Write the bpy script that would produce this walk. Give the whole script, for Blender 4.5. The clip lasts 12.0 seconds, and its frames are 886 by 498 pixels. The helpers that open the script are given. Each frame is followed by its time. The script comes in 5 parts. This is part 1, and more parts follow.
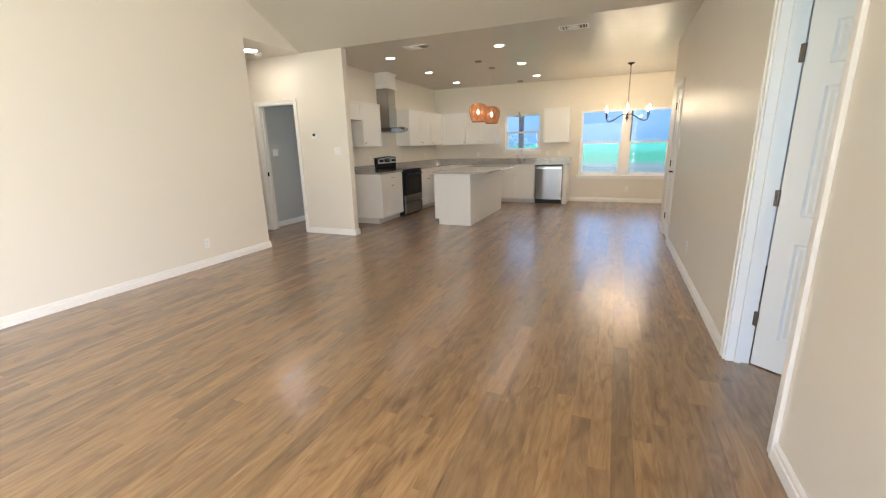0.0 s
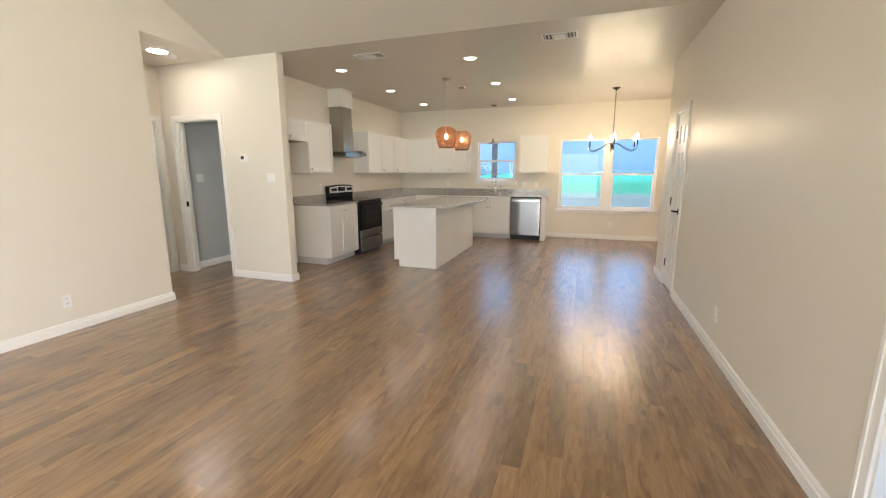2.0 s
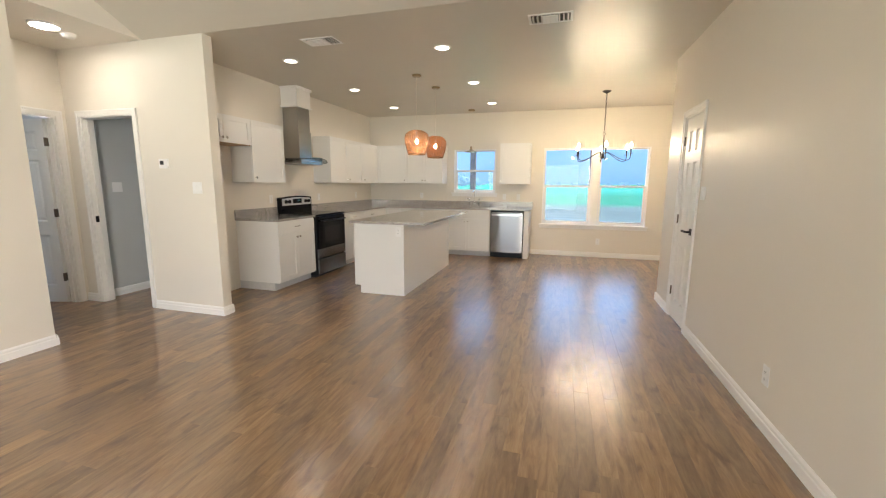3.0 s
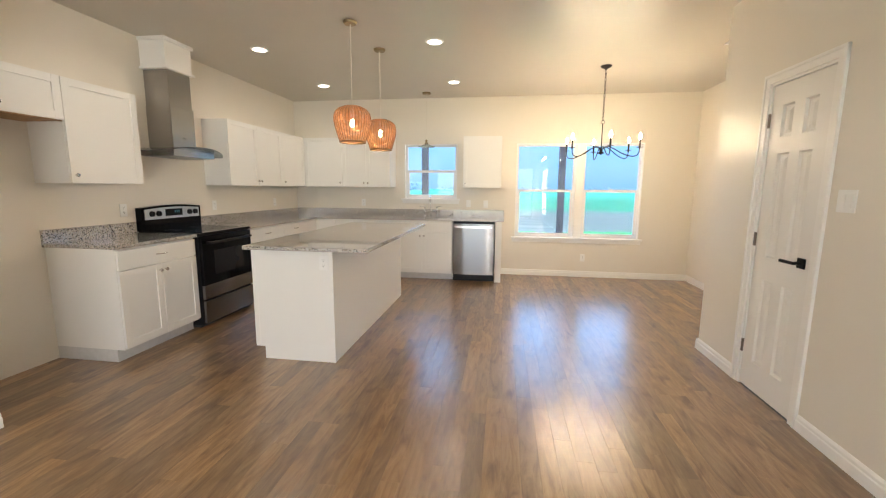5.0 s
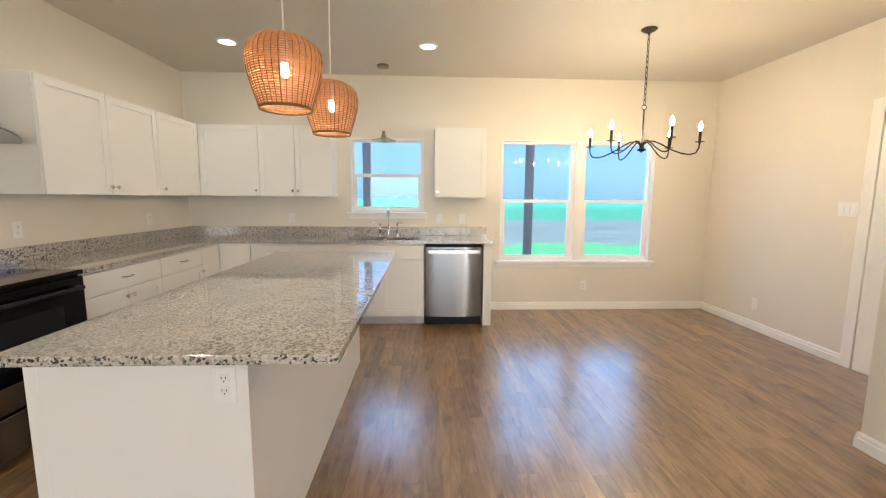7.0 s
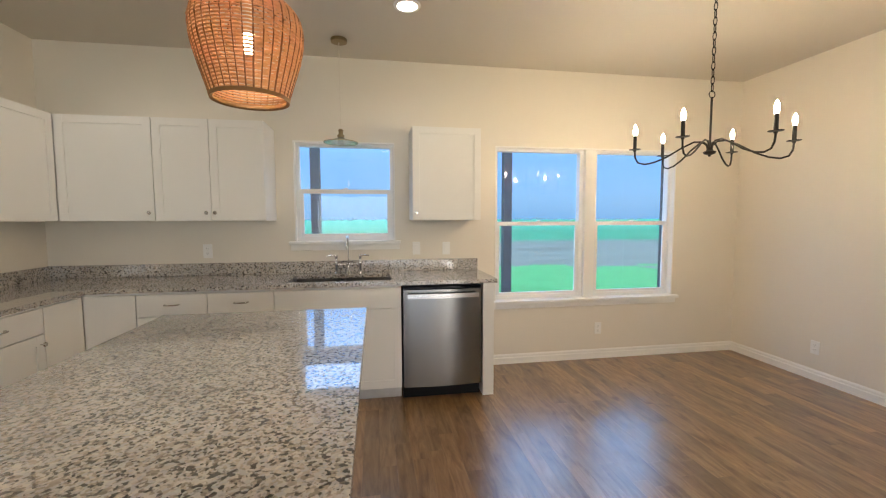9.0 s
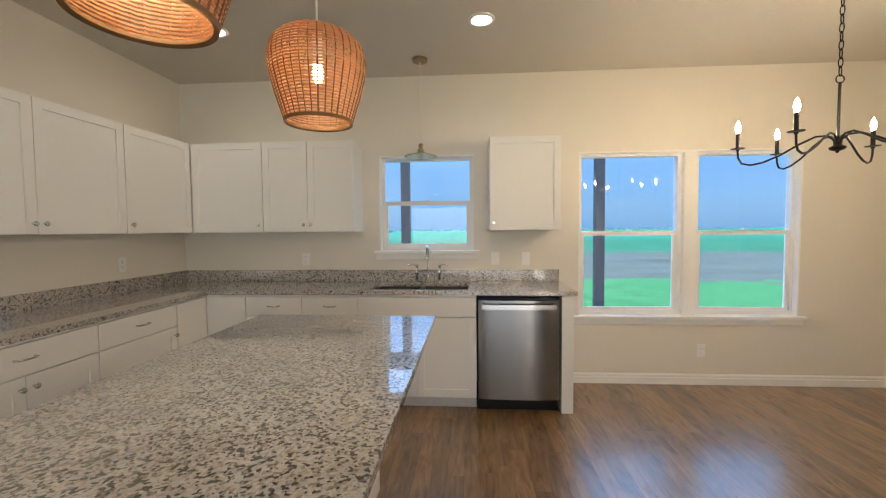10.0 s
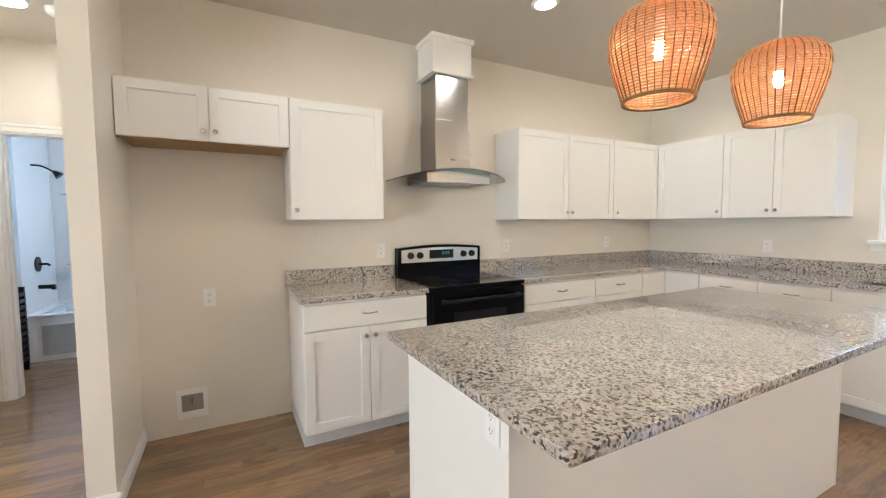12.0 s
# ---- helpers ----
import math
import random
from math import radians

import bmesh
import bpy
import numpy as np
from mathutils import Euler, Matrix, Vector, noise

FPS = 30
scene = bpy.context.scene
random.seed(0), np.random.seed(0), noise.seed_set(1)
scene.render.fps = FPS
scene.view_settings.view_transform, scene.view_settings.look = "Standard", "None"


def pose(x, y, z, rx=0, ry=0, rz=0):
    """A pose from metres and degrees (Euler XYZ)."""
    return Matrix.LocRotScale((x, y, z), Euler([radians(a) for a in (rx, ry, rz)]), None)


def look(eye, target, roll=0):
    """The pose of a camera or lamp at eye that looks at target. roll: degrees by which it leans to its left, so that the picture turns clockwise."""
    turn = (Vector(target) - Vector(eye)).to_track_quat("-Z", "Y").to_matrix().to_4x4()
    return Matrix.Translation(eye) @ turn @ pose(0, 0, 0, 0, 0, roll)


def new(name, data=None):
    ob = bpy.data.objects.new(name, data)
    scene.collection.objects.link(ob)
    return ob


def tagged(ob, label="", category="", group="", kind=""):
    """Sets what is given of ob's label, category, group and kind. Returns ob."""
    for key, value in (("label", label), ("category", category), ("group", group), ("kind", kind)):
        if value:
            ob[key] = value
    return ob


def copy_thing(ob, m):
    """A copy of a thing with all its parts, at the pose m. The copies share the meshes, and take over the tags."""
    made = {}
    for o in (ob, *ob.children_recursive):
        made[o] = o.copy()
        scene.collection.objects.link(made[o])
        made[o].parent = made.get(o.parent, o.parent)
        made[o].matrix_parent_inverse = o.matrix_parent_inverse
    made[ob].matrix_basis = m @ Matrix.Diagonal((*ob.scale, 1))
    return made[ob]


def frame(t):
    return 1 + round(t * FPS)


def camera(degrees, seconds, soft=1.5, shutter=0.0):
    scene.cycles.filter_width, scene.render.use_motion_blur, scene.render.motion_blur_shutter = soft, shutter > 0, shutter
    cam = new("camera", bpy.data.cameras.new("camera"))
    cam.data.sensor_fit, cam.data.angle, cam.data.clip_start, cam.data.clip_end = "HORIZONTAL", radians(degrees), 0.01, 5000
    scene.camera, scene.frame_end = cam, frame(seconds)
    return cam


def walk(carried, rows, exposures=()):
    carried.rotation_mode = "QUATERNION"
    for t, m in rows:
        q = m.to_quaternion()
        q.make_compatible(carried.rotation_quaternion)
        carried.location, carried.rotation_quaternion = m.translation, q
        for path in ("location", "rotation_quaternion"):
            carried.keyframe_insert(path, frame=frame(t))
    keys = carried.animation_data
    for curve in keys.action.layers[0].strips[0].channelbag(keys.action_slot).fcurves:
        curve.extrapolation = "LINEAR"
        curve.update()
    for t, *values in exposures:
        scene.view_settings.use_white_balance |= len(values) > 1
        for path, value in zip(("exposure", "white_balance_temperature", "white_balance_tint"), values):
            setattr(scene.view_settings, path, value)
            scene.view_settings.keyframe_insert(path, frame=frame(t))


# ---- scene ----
cam = camera(94.9, 12.0, soft=1.2)
PATH = [
    (0, (0.401, 0.239, 1.343), (-0.352, 2.025, 0.853), -1.4),
    (0.5, (0.323, 0.405, 1.37), (-0.403, 2.213, 0.917), -0.9),
    (1, (0.242, 0.649, 1.363), (-0.448, 2.477, 0.936), -0.6),
    (1.5, (0.181, 1.009, 1.38), (-0.48, 2.852, 0.971), -0.3),
    (2, (0.122, 1.395, 1.369), (-0.516, 3.255, 1.0), -0.1),
    (2.5, (0.042, 1.833, 1.373), (-0.553, 3.71, 1.022), 0.2),
    (3, (-0.044, 2.261, 1.372), (-0.588, 4.159, 1.053), 0.4),
    (3.5, (-0.18, 2.695, 1.379), (-0.654, 4.614, 1.078), 0.5),
    (3.7, (-0.204, 2.872, 1.362), (-0.658, 4.798, 1.074), 0.6),
    (5.5, (-0.766, 4.333, 1.349), (-0.966, 6.301, 1.055), 0.4),
    (6, (-0.94, 4.755, 1.348), (-1.044, 6.731, 1.059), 0.5),
    (6.5, (-1.117, 5.158, 1.357), (-1.122, 7.139, 1.079), 0.6),
    (7, (-1.285, 5.563, 1.363), (-1.199, 7.545, 1.113), 0.4),
    (7.5, (-1.356, 5.945, 1.372), (-1.168, 7.925, 1.161), 0.5),
    (7.7, (-1.384, 6.083, 1.374), (-1.147, 8.06, 1.178), 0.4),
    (9.3, (-1.488, 6.846, 1.377), (-1.16, 8.814, 1.244), -0.2),
    (9.5, (-1.472, 6.857, 1.383), (-1.236, 8.84, 1.262), -0.2),
    (10, (-1.345, 6.769, 1.375), (-1.477, 8.763, 1.281), -0.5),
    (10.5, (-1.179, 6.673, 1.387), (-1.758, 8.586, 1.308), -0.2),
    (11, (-1.001, 6.583, 1.366), (-2.07, 8.271, 1.284), -0.1),
    (11.5, (-0.934, 6.437, 1.361), (-2.412, 7.78, 1.265), -0.2),
    (12, (-1.003, 6.153, 1.34), (-2.767, 7.086, 1.213), -0.4),
]
walk(cam, [(t, look(eye, target, roll)) for t, eye, target, roll in PATH],
     [(0, -0.2, 6500, 10), (1.5, -0.1, 6500, 10), (3, 0, 6500, 10), (5.5, 0.14, 6500, 10), (7, 0.08, 6500, 10), (7.7, -0.14, 6500, 10), (9.3, -0.4, 6500, 10), (9.8, -0.48, 6500, 10), (10.5, -0.52, 6500, 10), (11, -0.34, 6500, 10), (11.5, 0.03, 6250, 10), (12, 0.47, 5950, 10)])

# ---- world, sun, exposure ----
scene.view_settings.exposure = 0.0
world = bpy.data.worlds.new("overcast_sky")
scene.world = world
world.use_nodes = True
wn = world.node_tree.nodes
sky = wn.new("ShaderNodeTexSky")
sky.sky_type, sky.sun_disc = "NISHITA", False
sky.sun_elevation, sky.sun_rotation = radians(36), radians(100)
sky.dust_density, sky.ozone_density, sky.air_density = 1.5, 2.0, 1.2
tone = wn.new("ShaderNodeMix")
tone.data_type, tone.blend_type = "RGBA", "MULTIPLY"
tone.inputs[0].default_value, tone.inputs[7].default_value = 1.0, (0.45, 0.66, 1.25, 1)
world.node_tree.links.new(sky.outputs[0], tone.inputs[6])
cloud = wn.new("ShaderNodeMix")
cloud.data_type = "RGBA"
cloud.inputs[0].default_value, cloud.inputs[7].default_value = 0.90, (0.58, 1.28, 2.55, 1)
drift, wm, wc = wn.new("ShaderNodeTexNoise"), wn.new("ShaderNodeMapping"), wn.new("ShaderNodeTexCoord")
banks = wn.new("ShaderNodeMix")
banks.data_type = "RGBA"
banks.inputs[6].default_value, banks.inputs[7].default_value = (0.21, 0.62, 1.22, 1), (0.40, 0.88, 1.52, 1)
wm.inputs["Scale"].default_value = (1.0, 1.0, 4.5)
drift.inputs["Scale"].default_value, drift.inputs["Detail"].default_value = 2.4, 5.0
world.node_tree.links.new(wc.outputs["Generated"], wm.inputs[0])
world.node_tree.links.new(wm.outputs[0], drift.inputs["Vector"])
world.node_tree.links.new(drift.outputs[0], banks.inputs[0])
world.node_tree.links.new(banks.outputs[2], cloud.inputs[7])
world.node_tree.links.new(tone.outputs[2], cloud.inputs[6])
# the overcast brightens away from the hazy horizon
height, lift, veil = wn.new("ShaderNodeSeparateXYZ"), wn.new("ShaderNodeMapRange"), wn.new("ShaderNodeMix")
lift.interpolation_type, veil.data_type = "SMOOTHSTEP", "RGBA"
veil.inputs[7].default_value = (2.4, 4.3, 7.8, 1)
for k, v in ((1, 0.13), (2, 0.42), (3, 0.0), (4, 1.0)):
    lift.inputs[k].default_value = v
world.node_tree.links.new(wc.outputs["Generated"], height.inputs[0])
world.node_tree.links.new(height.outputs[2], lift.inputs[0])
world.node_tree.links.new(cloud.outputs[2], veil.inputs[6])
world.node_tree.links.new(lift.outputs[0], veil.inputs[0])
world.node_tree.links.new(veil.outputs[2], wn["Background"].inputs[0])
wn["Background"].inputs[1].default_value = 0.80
sun = new("sun", bpy.data.lights.new("sun", "SUN"))
sun.data.energy, sun.data.angle, sun.data.color = 1.2, radians(15), (0.97, 1.0, 0.95)
sun.matrix_world = look((16, -3, 12), (0, 0, 0))


def area_lamp(name, m, sx, sy, power, color):
    d = bpy.data.lights.new(name, "AREA")
    d.shape, d.size, d.size_y, d.energy, d.color = "RECTANGLE", sx, sy, power, color
    ob = new(name, d)
    ob.matrix_world = m
    return ob


def beam(x, y, z, power, color, spread=138):
    """Wide soft beam of a recessed downlight."""
    d = bpy.data.lights.new("downlight_beam", "SPOT")
    d.energy, d.color, d.shadow_soft_size = power, color, 0.10
    d.spot_size, d.spot_blend = radians(spread), 0.6
    ob = new("downlight_beam", d)
    ob.location = (x, y, z)
    return ob


# ---- materials ----
def nodes(name):
    m = bpy.data.materials.new(name)
    m.use_nodes = True
    t = m.node_tree
    return m, t, t.nodes["Principled BSDF"]


def link(t, a, b):
    t.links.new(a, b)


def set_in(b, **kw):
    for k, v in kw.items():
        b.inputs[k.replace("_", " ")].default_value = v


def coords(t, scale=(1, 1, 1), shift=None):
    c = t.nodes.new("ShaderNodeTexCoord")
    mp = t.nodes.new("ShaderNodeMapping")
    mp.inputs["Scale"].default_value = scale
    link(t, c.outputs["Object"], mp.inputs["Vector"])
    if shift is not None:
        link(t, shift, mp.inputs["Location"])
    return mp.outputs[0]


def noise_tex(t, vec, scale, detail=4.0, rough=0.5, distort=0.0):
    n = t.nodes.new("ShaderNodeTexNoise")
    n.inputs["Scale"].default_value, n.inputs["Detail"].default_value = scale, detail
    n.inputs["Roughness"].default_value, n.inputs["Distortion"].default_value = rough, distort
    link(t, vec, n.inputs["Vector"])
    return n.outputs["Fac"]


def ramp(t, fac, stops):
    r = t.nodes.new("ShaderNodeValToRGB")
    e = r.color_ramp.elements
    while len(e) < len(stops):
        e.new(0.5)
    for el, (p, c) in zip(e, stops):
        el.position, el.color = p, (*c, 1)
    link(t, fac, r.inputs[0])
    return r.outputs[0]


def mix(t, fac, a, b, mode="MIX"):
    m = t.nodes.new("ShaderNodeMix")
    m.data_type, m.blend_type = "RGBA", mode
    for sock, v in ((m.inputs[0], fac), (m.inputs[6], a), (m.inputs[7], b)):
        if isinstance(v, (int, float)):
            sock.default_value = v
        elif isinstance(v, tuple):
            sock.default_value = (*v, 1)
        else:
            link(t, v, sock)
    return m.outputs[2]


def maths(t, op, a, b=0.0):
    m = t.nodes.new("ShaderNodeMath")
    m.operation = op
    for sock, v in ((m.inputs[0], a), (m.inputs[1], b)):
        if isinstance(v, (int, float)):
            sock.default_value = v
        else:
            link(t, v, sock)
    return m.outputs[0]


def bump(t, b, height, strength, dist):
    n = t.nodes.new("ShaderNodeBump")
    n.inputs["Strength"].default_value, n.inputs["Distance"].default_value = strength, dist
    link(t, height, n.inputs["Height"])
    link(t, n.outputs[0], b.inputs["Normal"])


def tint(c, k):
    return tuple(min(1.0, v * k) for v in c)


def paint(name, color, rough=0.45, texture=0.0, tex_scale=90.0, vary=0.05, spec=0.5):
    """Painted surface: slow tone drift, fine roller or orange-peel relief."""
    m, t, b = nodes(name)
    v = coords(t)
    big = noise_tex(t, v, 0.9, 3)
    fine = noise_tex(t, v, tex_scale, 3, 0.6)
    c = mix(t, big, tint(color, 1 - vary), tint(color, 1 + vary * 0.6))
    link(t, c, b.inputs["Base Color"])
    mr = t.nodes.new("ShaderNodeMapRange")
    mr.inputs[3].default_value, mr.inputs[4].default_value = rough - 0.05, rough + 0.07
    link(t, noise_tex(t, v, 3.0, 4), mr.inputs[0])
    link(t, mr.outputs[0], b.inputs["Roughness"])
    set_in(b, Specular_IOR_Level=spec)
    if texture:
        bump(t, b, fine, texture, 0.002)
    return m


def metal(name, color, rough, streak=(1, 1, 60), amount=0.12, brushed=0.0):
    m, t, b = nodes(name)
    v = coords(t, streak)
    n = noise_tex(t, v, 6.0, 5, 0.6)
    link(t, mix(t, n, tint(color, 1 - amount), tint(color, 1 + amount)), b.inputs["Base Color"])
    mr = t.nodes.new("ShaderNodeMapRange")
    mr.inputs[3].default_value, mr.inputs[4].default_value = rough * 0.75, rough * 1.3
    link(t, n, mr.inputs[0])
    link(t, mr.outputs[0], b.inputs["Roughness"])
    set_in(b, Metallic=1.0)
    if brushed:
        tg = t.nodes.new("ShaderNodeTangent")
        tg.direction_type, tg.axis = "RADIAL", "Z"
        link(t, tg.outputs[0], b.inputs["Tangent"])
        set_in(b, Anisotropic=brushed, Anisotropic_Rotation=0.25, Roughness=rough)
        t.links.remove(b.inputs["Roughness"].links[0])
    return m


def glow(name, color, strength):
    m, t, b = nodes(name)
    set_in(b, Base_Color=(*color, 1), Emission_Color=(*color, 1), Emission_Strength=strength, Roughness=0.4)
    return m


def simple(name, color, rough, metallic=0.0, vary=0.12, scale=25.0, spec=0.5):
    m, t, b = nodes(name)
    n = noise_tex(t, coords(t), scale, 4)
    link(t, mix(t, n, tint(color, 1 - vary), tint(color, 1 + vary)), b.inputs["Base Color"])
    set_in(b, Roughness=rough, Metallic=metallic, Specular_IOR_Level=spec)
    return m


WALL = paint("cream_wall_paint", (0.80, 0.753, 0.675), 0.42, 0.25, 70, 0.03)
# Same cream paint as the walls; the ceiling's dimmer light is in the colour.
CEIL = paint("ceiling_paint_dimmed", (0.62, 0.575, 0.50), 0.36, 0.2, 60, 0.03)
COOL = paint("grey_room_paint", (0.60, 0.61, 0.60), 0.5, 0.2, 70, 0.03)
TRIM = paint("white_trim_paint", (0.90, 0.885, 0.86), 0.32, 0.05, 40, 0.02)
DOORP = paint("white_door_paint", (0.86, 0.845, 0.815), 0.34, 0.12, 220, 0.02)
CAB = paint("white_cabinet_paint", (0.84, 0.83, 0.805), 0.36, 0.04, 60, 0.02)
CABIN = simple("raw_cabinet_plywood", (0.36, 0.22, 0.11), 0.6, 0, 0.2, 18)
# Greyer than the white cabinets: shade of the toe recess is in the colour.
SHADOWGAP = simple("toe_board_shade_grey", (0.62, 0.62, 0.62), 0.5)
STEEL = metal("brushed_stainless_steel", (0.25, 0.245, 0.24), 0.19, (25, 25, 0.4), 0.05, 0.7)
STEELH = metal("brushed_stainless_hood", (0.42, 0.41, 0.40), 0.20, (25, 25, 0.4), 0.05, 0.6)
# Sink steel is darkened: the shade deep in the bowls is in this colour.
SINKM = metal("satin_sink_steel_shaded", (0.17, 0.165, 0.16), 0.42, (30, 30, 30), 0.05)
NICKEL = metal("satin_nickel", (0.62, 0.60, 0.57), 0.22)
CHROME = metal("polished_chrome", (0.75, 0.75, 0.76), 0.08)
HINGE = metal("oil_rubbed_hinge", (0.16, 0.13, 0.11), 0.38)
IRON = simple("black_wrought_iron", (0.018, 0.016, 0.015), 0.42, 0.5)
BLACKG = simple("black_glass_enamel", (0.003, 0.003, 0.004), 0.06, 0, 0.1, 10, 0.13)
BLACKM = simple("matt_black_hardware", (0.008, 0.008, 0.009), 0.35, 0, 0.12, 25, 0.2)
DARKWIN = simple("oven_window_glass", (0.012, 0.012, 0.014), 0.05, 0, 0.1, 10, 0.2)
BRASS = metal("aged_brass", (0.33, 0.25, 0.14), 0.3)
PLATE = simple("white_switch_plastic", (0.88, 0.875, 0.86), 0.35, 0, 0.02)
# Near-black; also painted in for the shade inside slots, vents and ducts.
SLOT = simple("dark_slot", (0.03, 0.03, 0.03), 0.6)
VINYL = simple("white_window_vinyl", (0.86, 0.86, 0.86), 0.3, 0, 0.02)
TUBW = simple("white_tub_acrylic", (0.85, 0.86, 0.87), 0.15, 0, 0.02)
CORDW = simple("pale_fabric_cord", (0.75, 0.70, 0.62), 0.6)
DISPLAY = glow("range_clock_display", (0.04, 0.16, 0.22), 0.08)
BULB = glow("warm_bulb_glow", (1.0, 0.78, 0.50), 850.0)
BULBP = glow("pendant_bulb_glow", (1.0, 0.76, 0.48), 320.0)
CAN = glow("downlight_lens_glow", (1.0, 0.91, 0.79), 11.0)
HALLGLOW = glow("hall_light_lens_glow", (1.0, 0.90, 0.77), 85.0)

m, t, b = nodes("clear_window_glass")
set_in(b, Base_Color=(1, 1, 1, 1), Roughness=0.0, IOR=1.45, Transmission_Weight=1.0)
GLASS = m
m, t, b = nodes("smoked_hood_glass")
set_in(b, Base_Color=(0.34, 0.38, 0.38, 1), Roughness=0.02, IOR=1.45, Transmission_Weight=0.9)
HOODGLASS = m
m, t, b = nodes("milk_glass_shade")
set_in(b, Base_Color=(0.85, 0.88, 0.86, 1), Roughness=0.08, IOR=1.45, Transmission_Weight=0.75)
MILK = m


def wood_floor():
    m, t, b = nodes("oak_look_vinyl_plank")
    info = t.nodes.new("ShaderNodeObjectInfo")
    geo = t.nodes.new("ShaderNodeNewGeometry")
    rnd = maths(t, "FRACT", maths(t, "ADD", info.outputs["Random"], geo.outputs["Random Per Island"]))
    off = t.nodes.new("ShaderNodeCombineXYZ")
    link(t, maths(t, "MULTIPLY", rnd, 37.0), off.inputs[0])
    link(t, maths(t, "MULTIPLY", rnd, 91.0), off.inputs[1])
    v = coords(t, (8.0, 1.1, 1.0), off.outputs[0])
    v2 = coords(t, (90.0, 3.0, 1.0), off.outputs[0])
    v3 = coords(t, (8.0, 2.2, 1.0), off.outputs[0])
    grain = noise_tex(t, v, 2.4, 6, 0.62, 1.6)
    pores = noise_tex(t, v2, 3.0, 3, 0.6)
    patch = noise_tex(t, v3, 1.5, 3, 0.55, 0.8)
    base = ramp(t, grain, [(0.25, (0.165, 0.088, 0.036)), (0.42, (0.235, 0.133, 0.056)), (0.58, (0.300, 0.178, 0.080)), (0.78, (0.375, 0.238, 0.115))])
    tone = ramp(t, rnd, [(0.0, (0.74, 0.73, 0.72)), (0.3, (0.90, 0.88, 0.86)), (0.65, (1.03, 1.0, 0.97)), (1.0, (1.22, 1.18, 1.1))])
    c = mix(t, 1.0, base, tone, "MULTIPLY")
    c = mix(t, maths(t, "MULTIPLY", maths(t, "GREATER_THAN", pores, 0.60), 0.10), c, (0.09, 0.045, 0.018))
    dark = ramp(t, patch, [(0.29, (0.50, 0.44, 0.40)), (0.38, (0.80, 0.77, 0.75)), (0.50, (1, 1, 1))])
    c = mix(t, 0.85, c, dark, "MULTIPLY")
    link(t, c, b.inputs["Base Color"])
    mr = t.nodes.new("ShaderNodeMapRange")
    mr.inputs[3].default_value, mr.inputs[4].default_value = 0.36, 0.48
    link(t, pores, mr.inputs[0])
    link(t, mr.outputs[0], b.inputs["Roughness"])
    cr = t.nodes.new("ShaderNodeMapRange")
    cr.inputs[3].default_value, cr.inputs[4].default_value = 0.22, 0.27
    link(t, grain, cr.inputs[0])
    link(t, cr.outputs[0], b.inputs["Coat Roughness"])
    set_in(b, Coat_Weight=1.0, Coat_IOR=1.82, Specular_IOR_Level=0.3)
    bump(t, b, pores, 0.06, 0.001)
    return m


FLOOR = wood_floor()


def granite(name, light):
    m, t, b = nodes(name)
    v = coords(t)
    warp = noise_tex(t, v, 45, 3)
    vo = t.nodes.new("ShaderNodeTexVoronoi")
    vo.inputs["Scale"].default_value = 135
    vw = t.nodes.new("ShaderNodeVectorMath")
    vw.operation = "MULTIPLY_ADD"
    cw = t.nodes.new("ShaderNodeCombineXYZ")
    for i in range(3):
        link(t, warp, cw.inputs[i])
    link(t, cw.outputs[0], vw.inputs[0])
    vw.inputs[1].default_value = (0.014, 0.012, 0.014)
    link(t, v, vw.inputs[2])
    link(t, vw.outputs[0], vo.inputs["Vector"])
    sep = t.nodes.new("ShaderNodeSeparateColor")
    link(t, vo.outputs["Color"], sep.inputs[0])
    grains = ramp(t, sep.outputs[0], [(0.0, (0.03, 0.027, 0.026)), (0.13, (0.07, 0.062, 0.056)), (0.20, (0.36, 0.32, 0.27)), (0.38, (0.60, 0.53, 0.46)), (0.58, (0.74, 0.68, 0.61)), (0.85, (0.58, 0.565, 0.555))])
    t.nodes[-1].color_ramp.interpolation = "LINEAR"
    n2 = noise_tex(t, v, 84, 4, 0.6)
    blot = ramp(t, n2, [(0.34, (0.30, 0.275, 0.255)), (0.46, (1, 1, 1))])
    c = mix(t, 0.85, grains, blot, "MULTIPLY")
    big = noise_tex(t, v, 7, 4)
    c = mix(t, 0.6, c, ramp(t, big, [(0.3, (0.72, 0.72, 0.74)), (0.6, (1, 1, 1))]), "MULTIPLY")
    c = mix(t, 1.0, c, (light, light, light), "MULTIPLY")
    link(t, c, b.inputs["Base Color"])
    set_in(b, Roughness=0.26, Coat_Weight=1.0, Coat_Roughness=0.03, Coat_IOR=1.65)
    return m


GRANITE = granite("speckled_granite", 0.86)
WICKER = simple("honey_rattan_weave", (0.56, 0.32, 0.165), 0.5, 0, 0.4, 60)
wt = WICKER.node_tree
tl, ms = wt.nodes.new("ShaderNodeBsdfTranslucent"), wt.nodes.new("ShaderNodeMixShader")
tl.inputs[0].default_value, ms.inputs[0].default_value = (0.98, 0.55, 0.30, 1), 0.34
link(wt, wt.nodes["Principled BSDF"].outputs[0], ms.inputs[1])
link(wt, tl.outputs[0], ms.inputs[2])
link(wt, ms.outputs[0], wt.nodes["Material Output"].inputs[0])


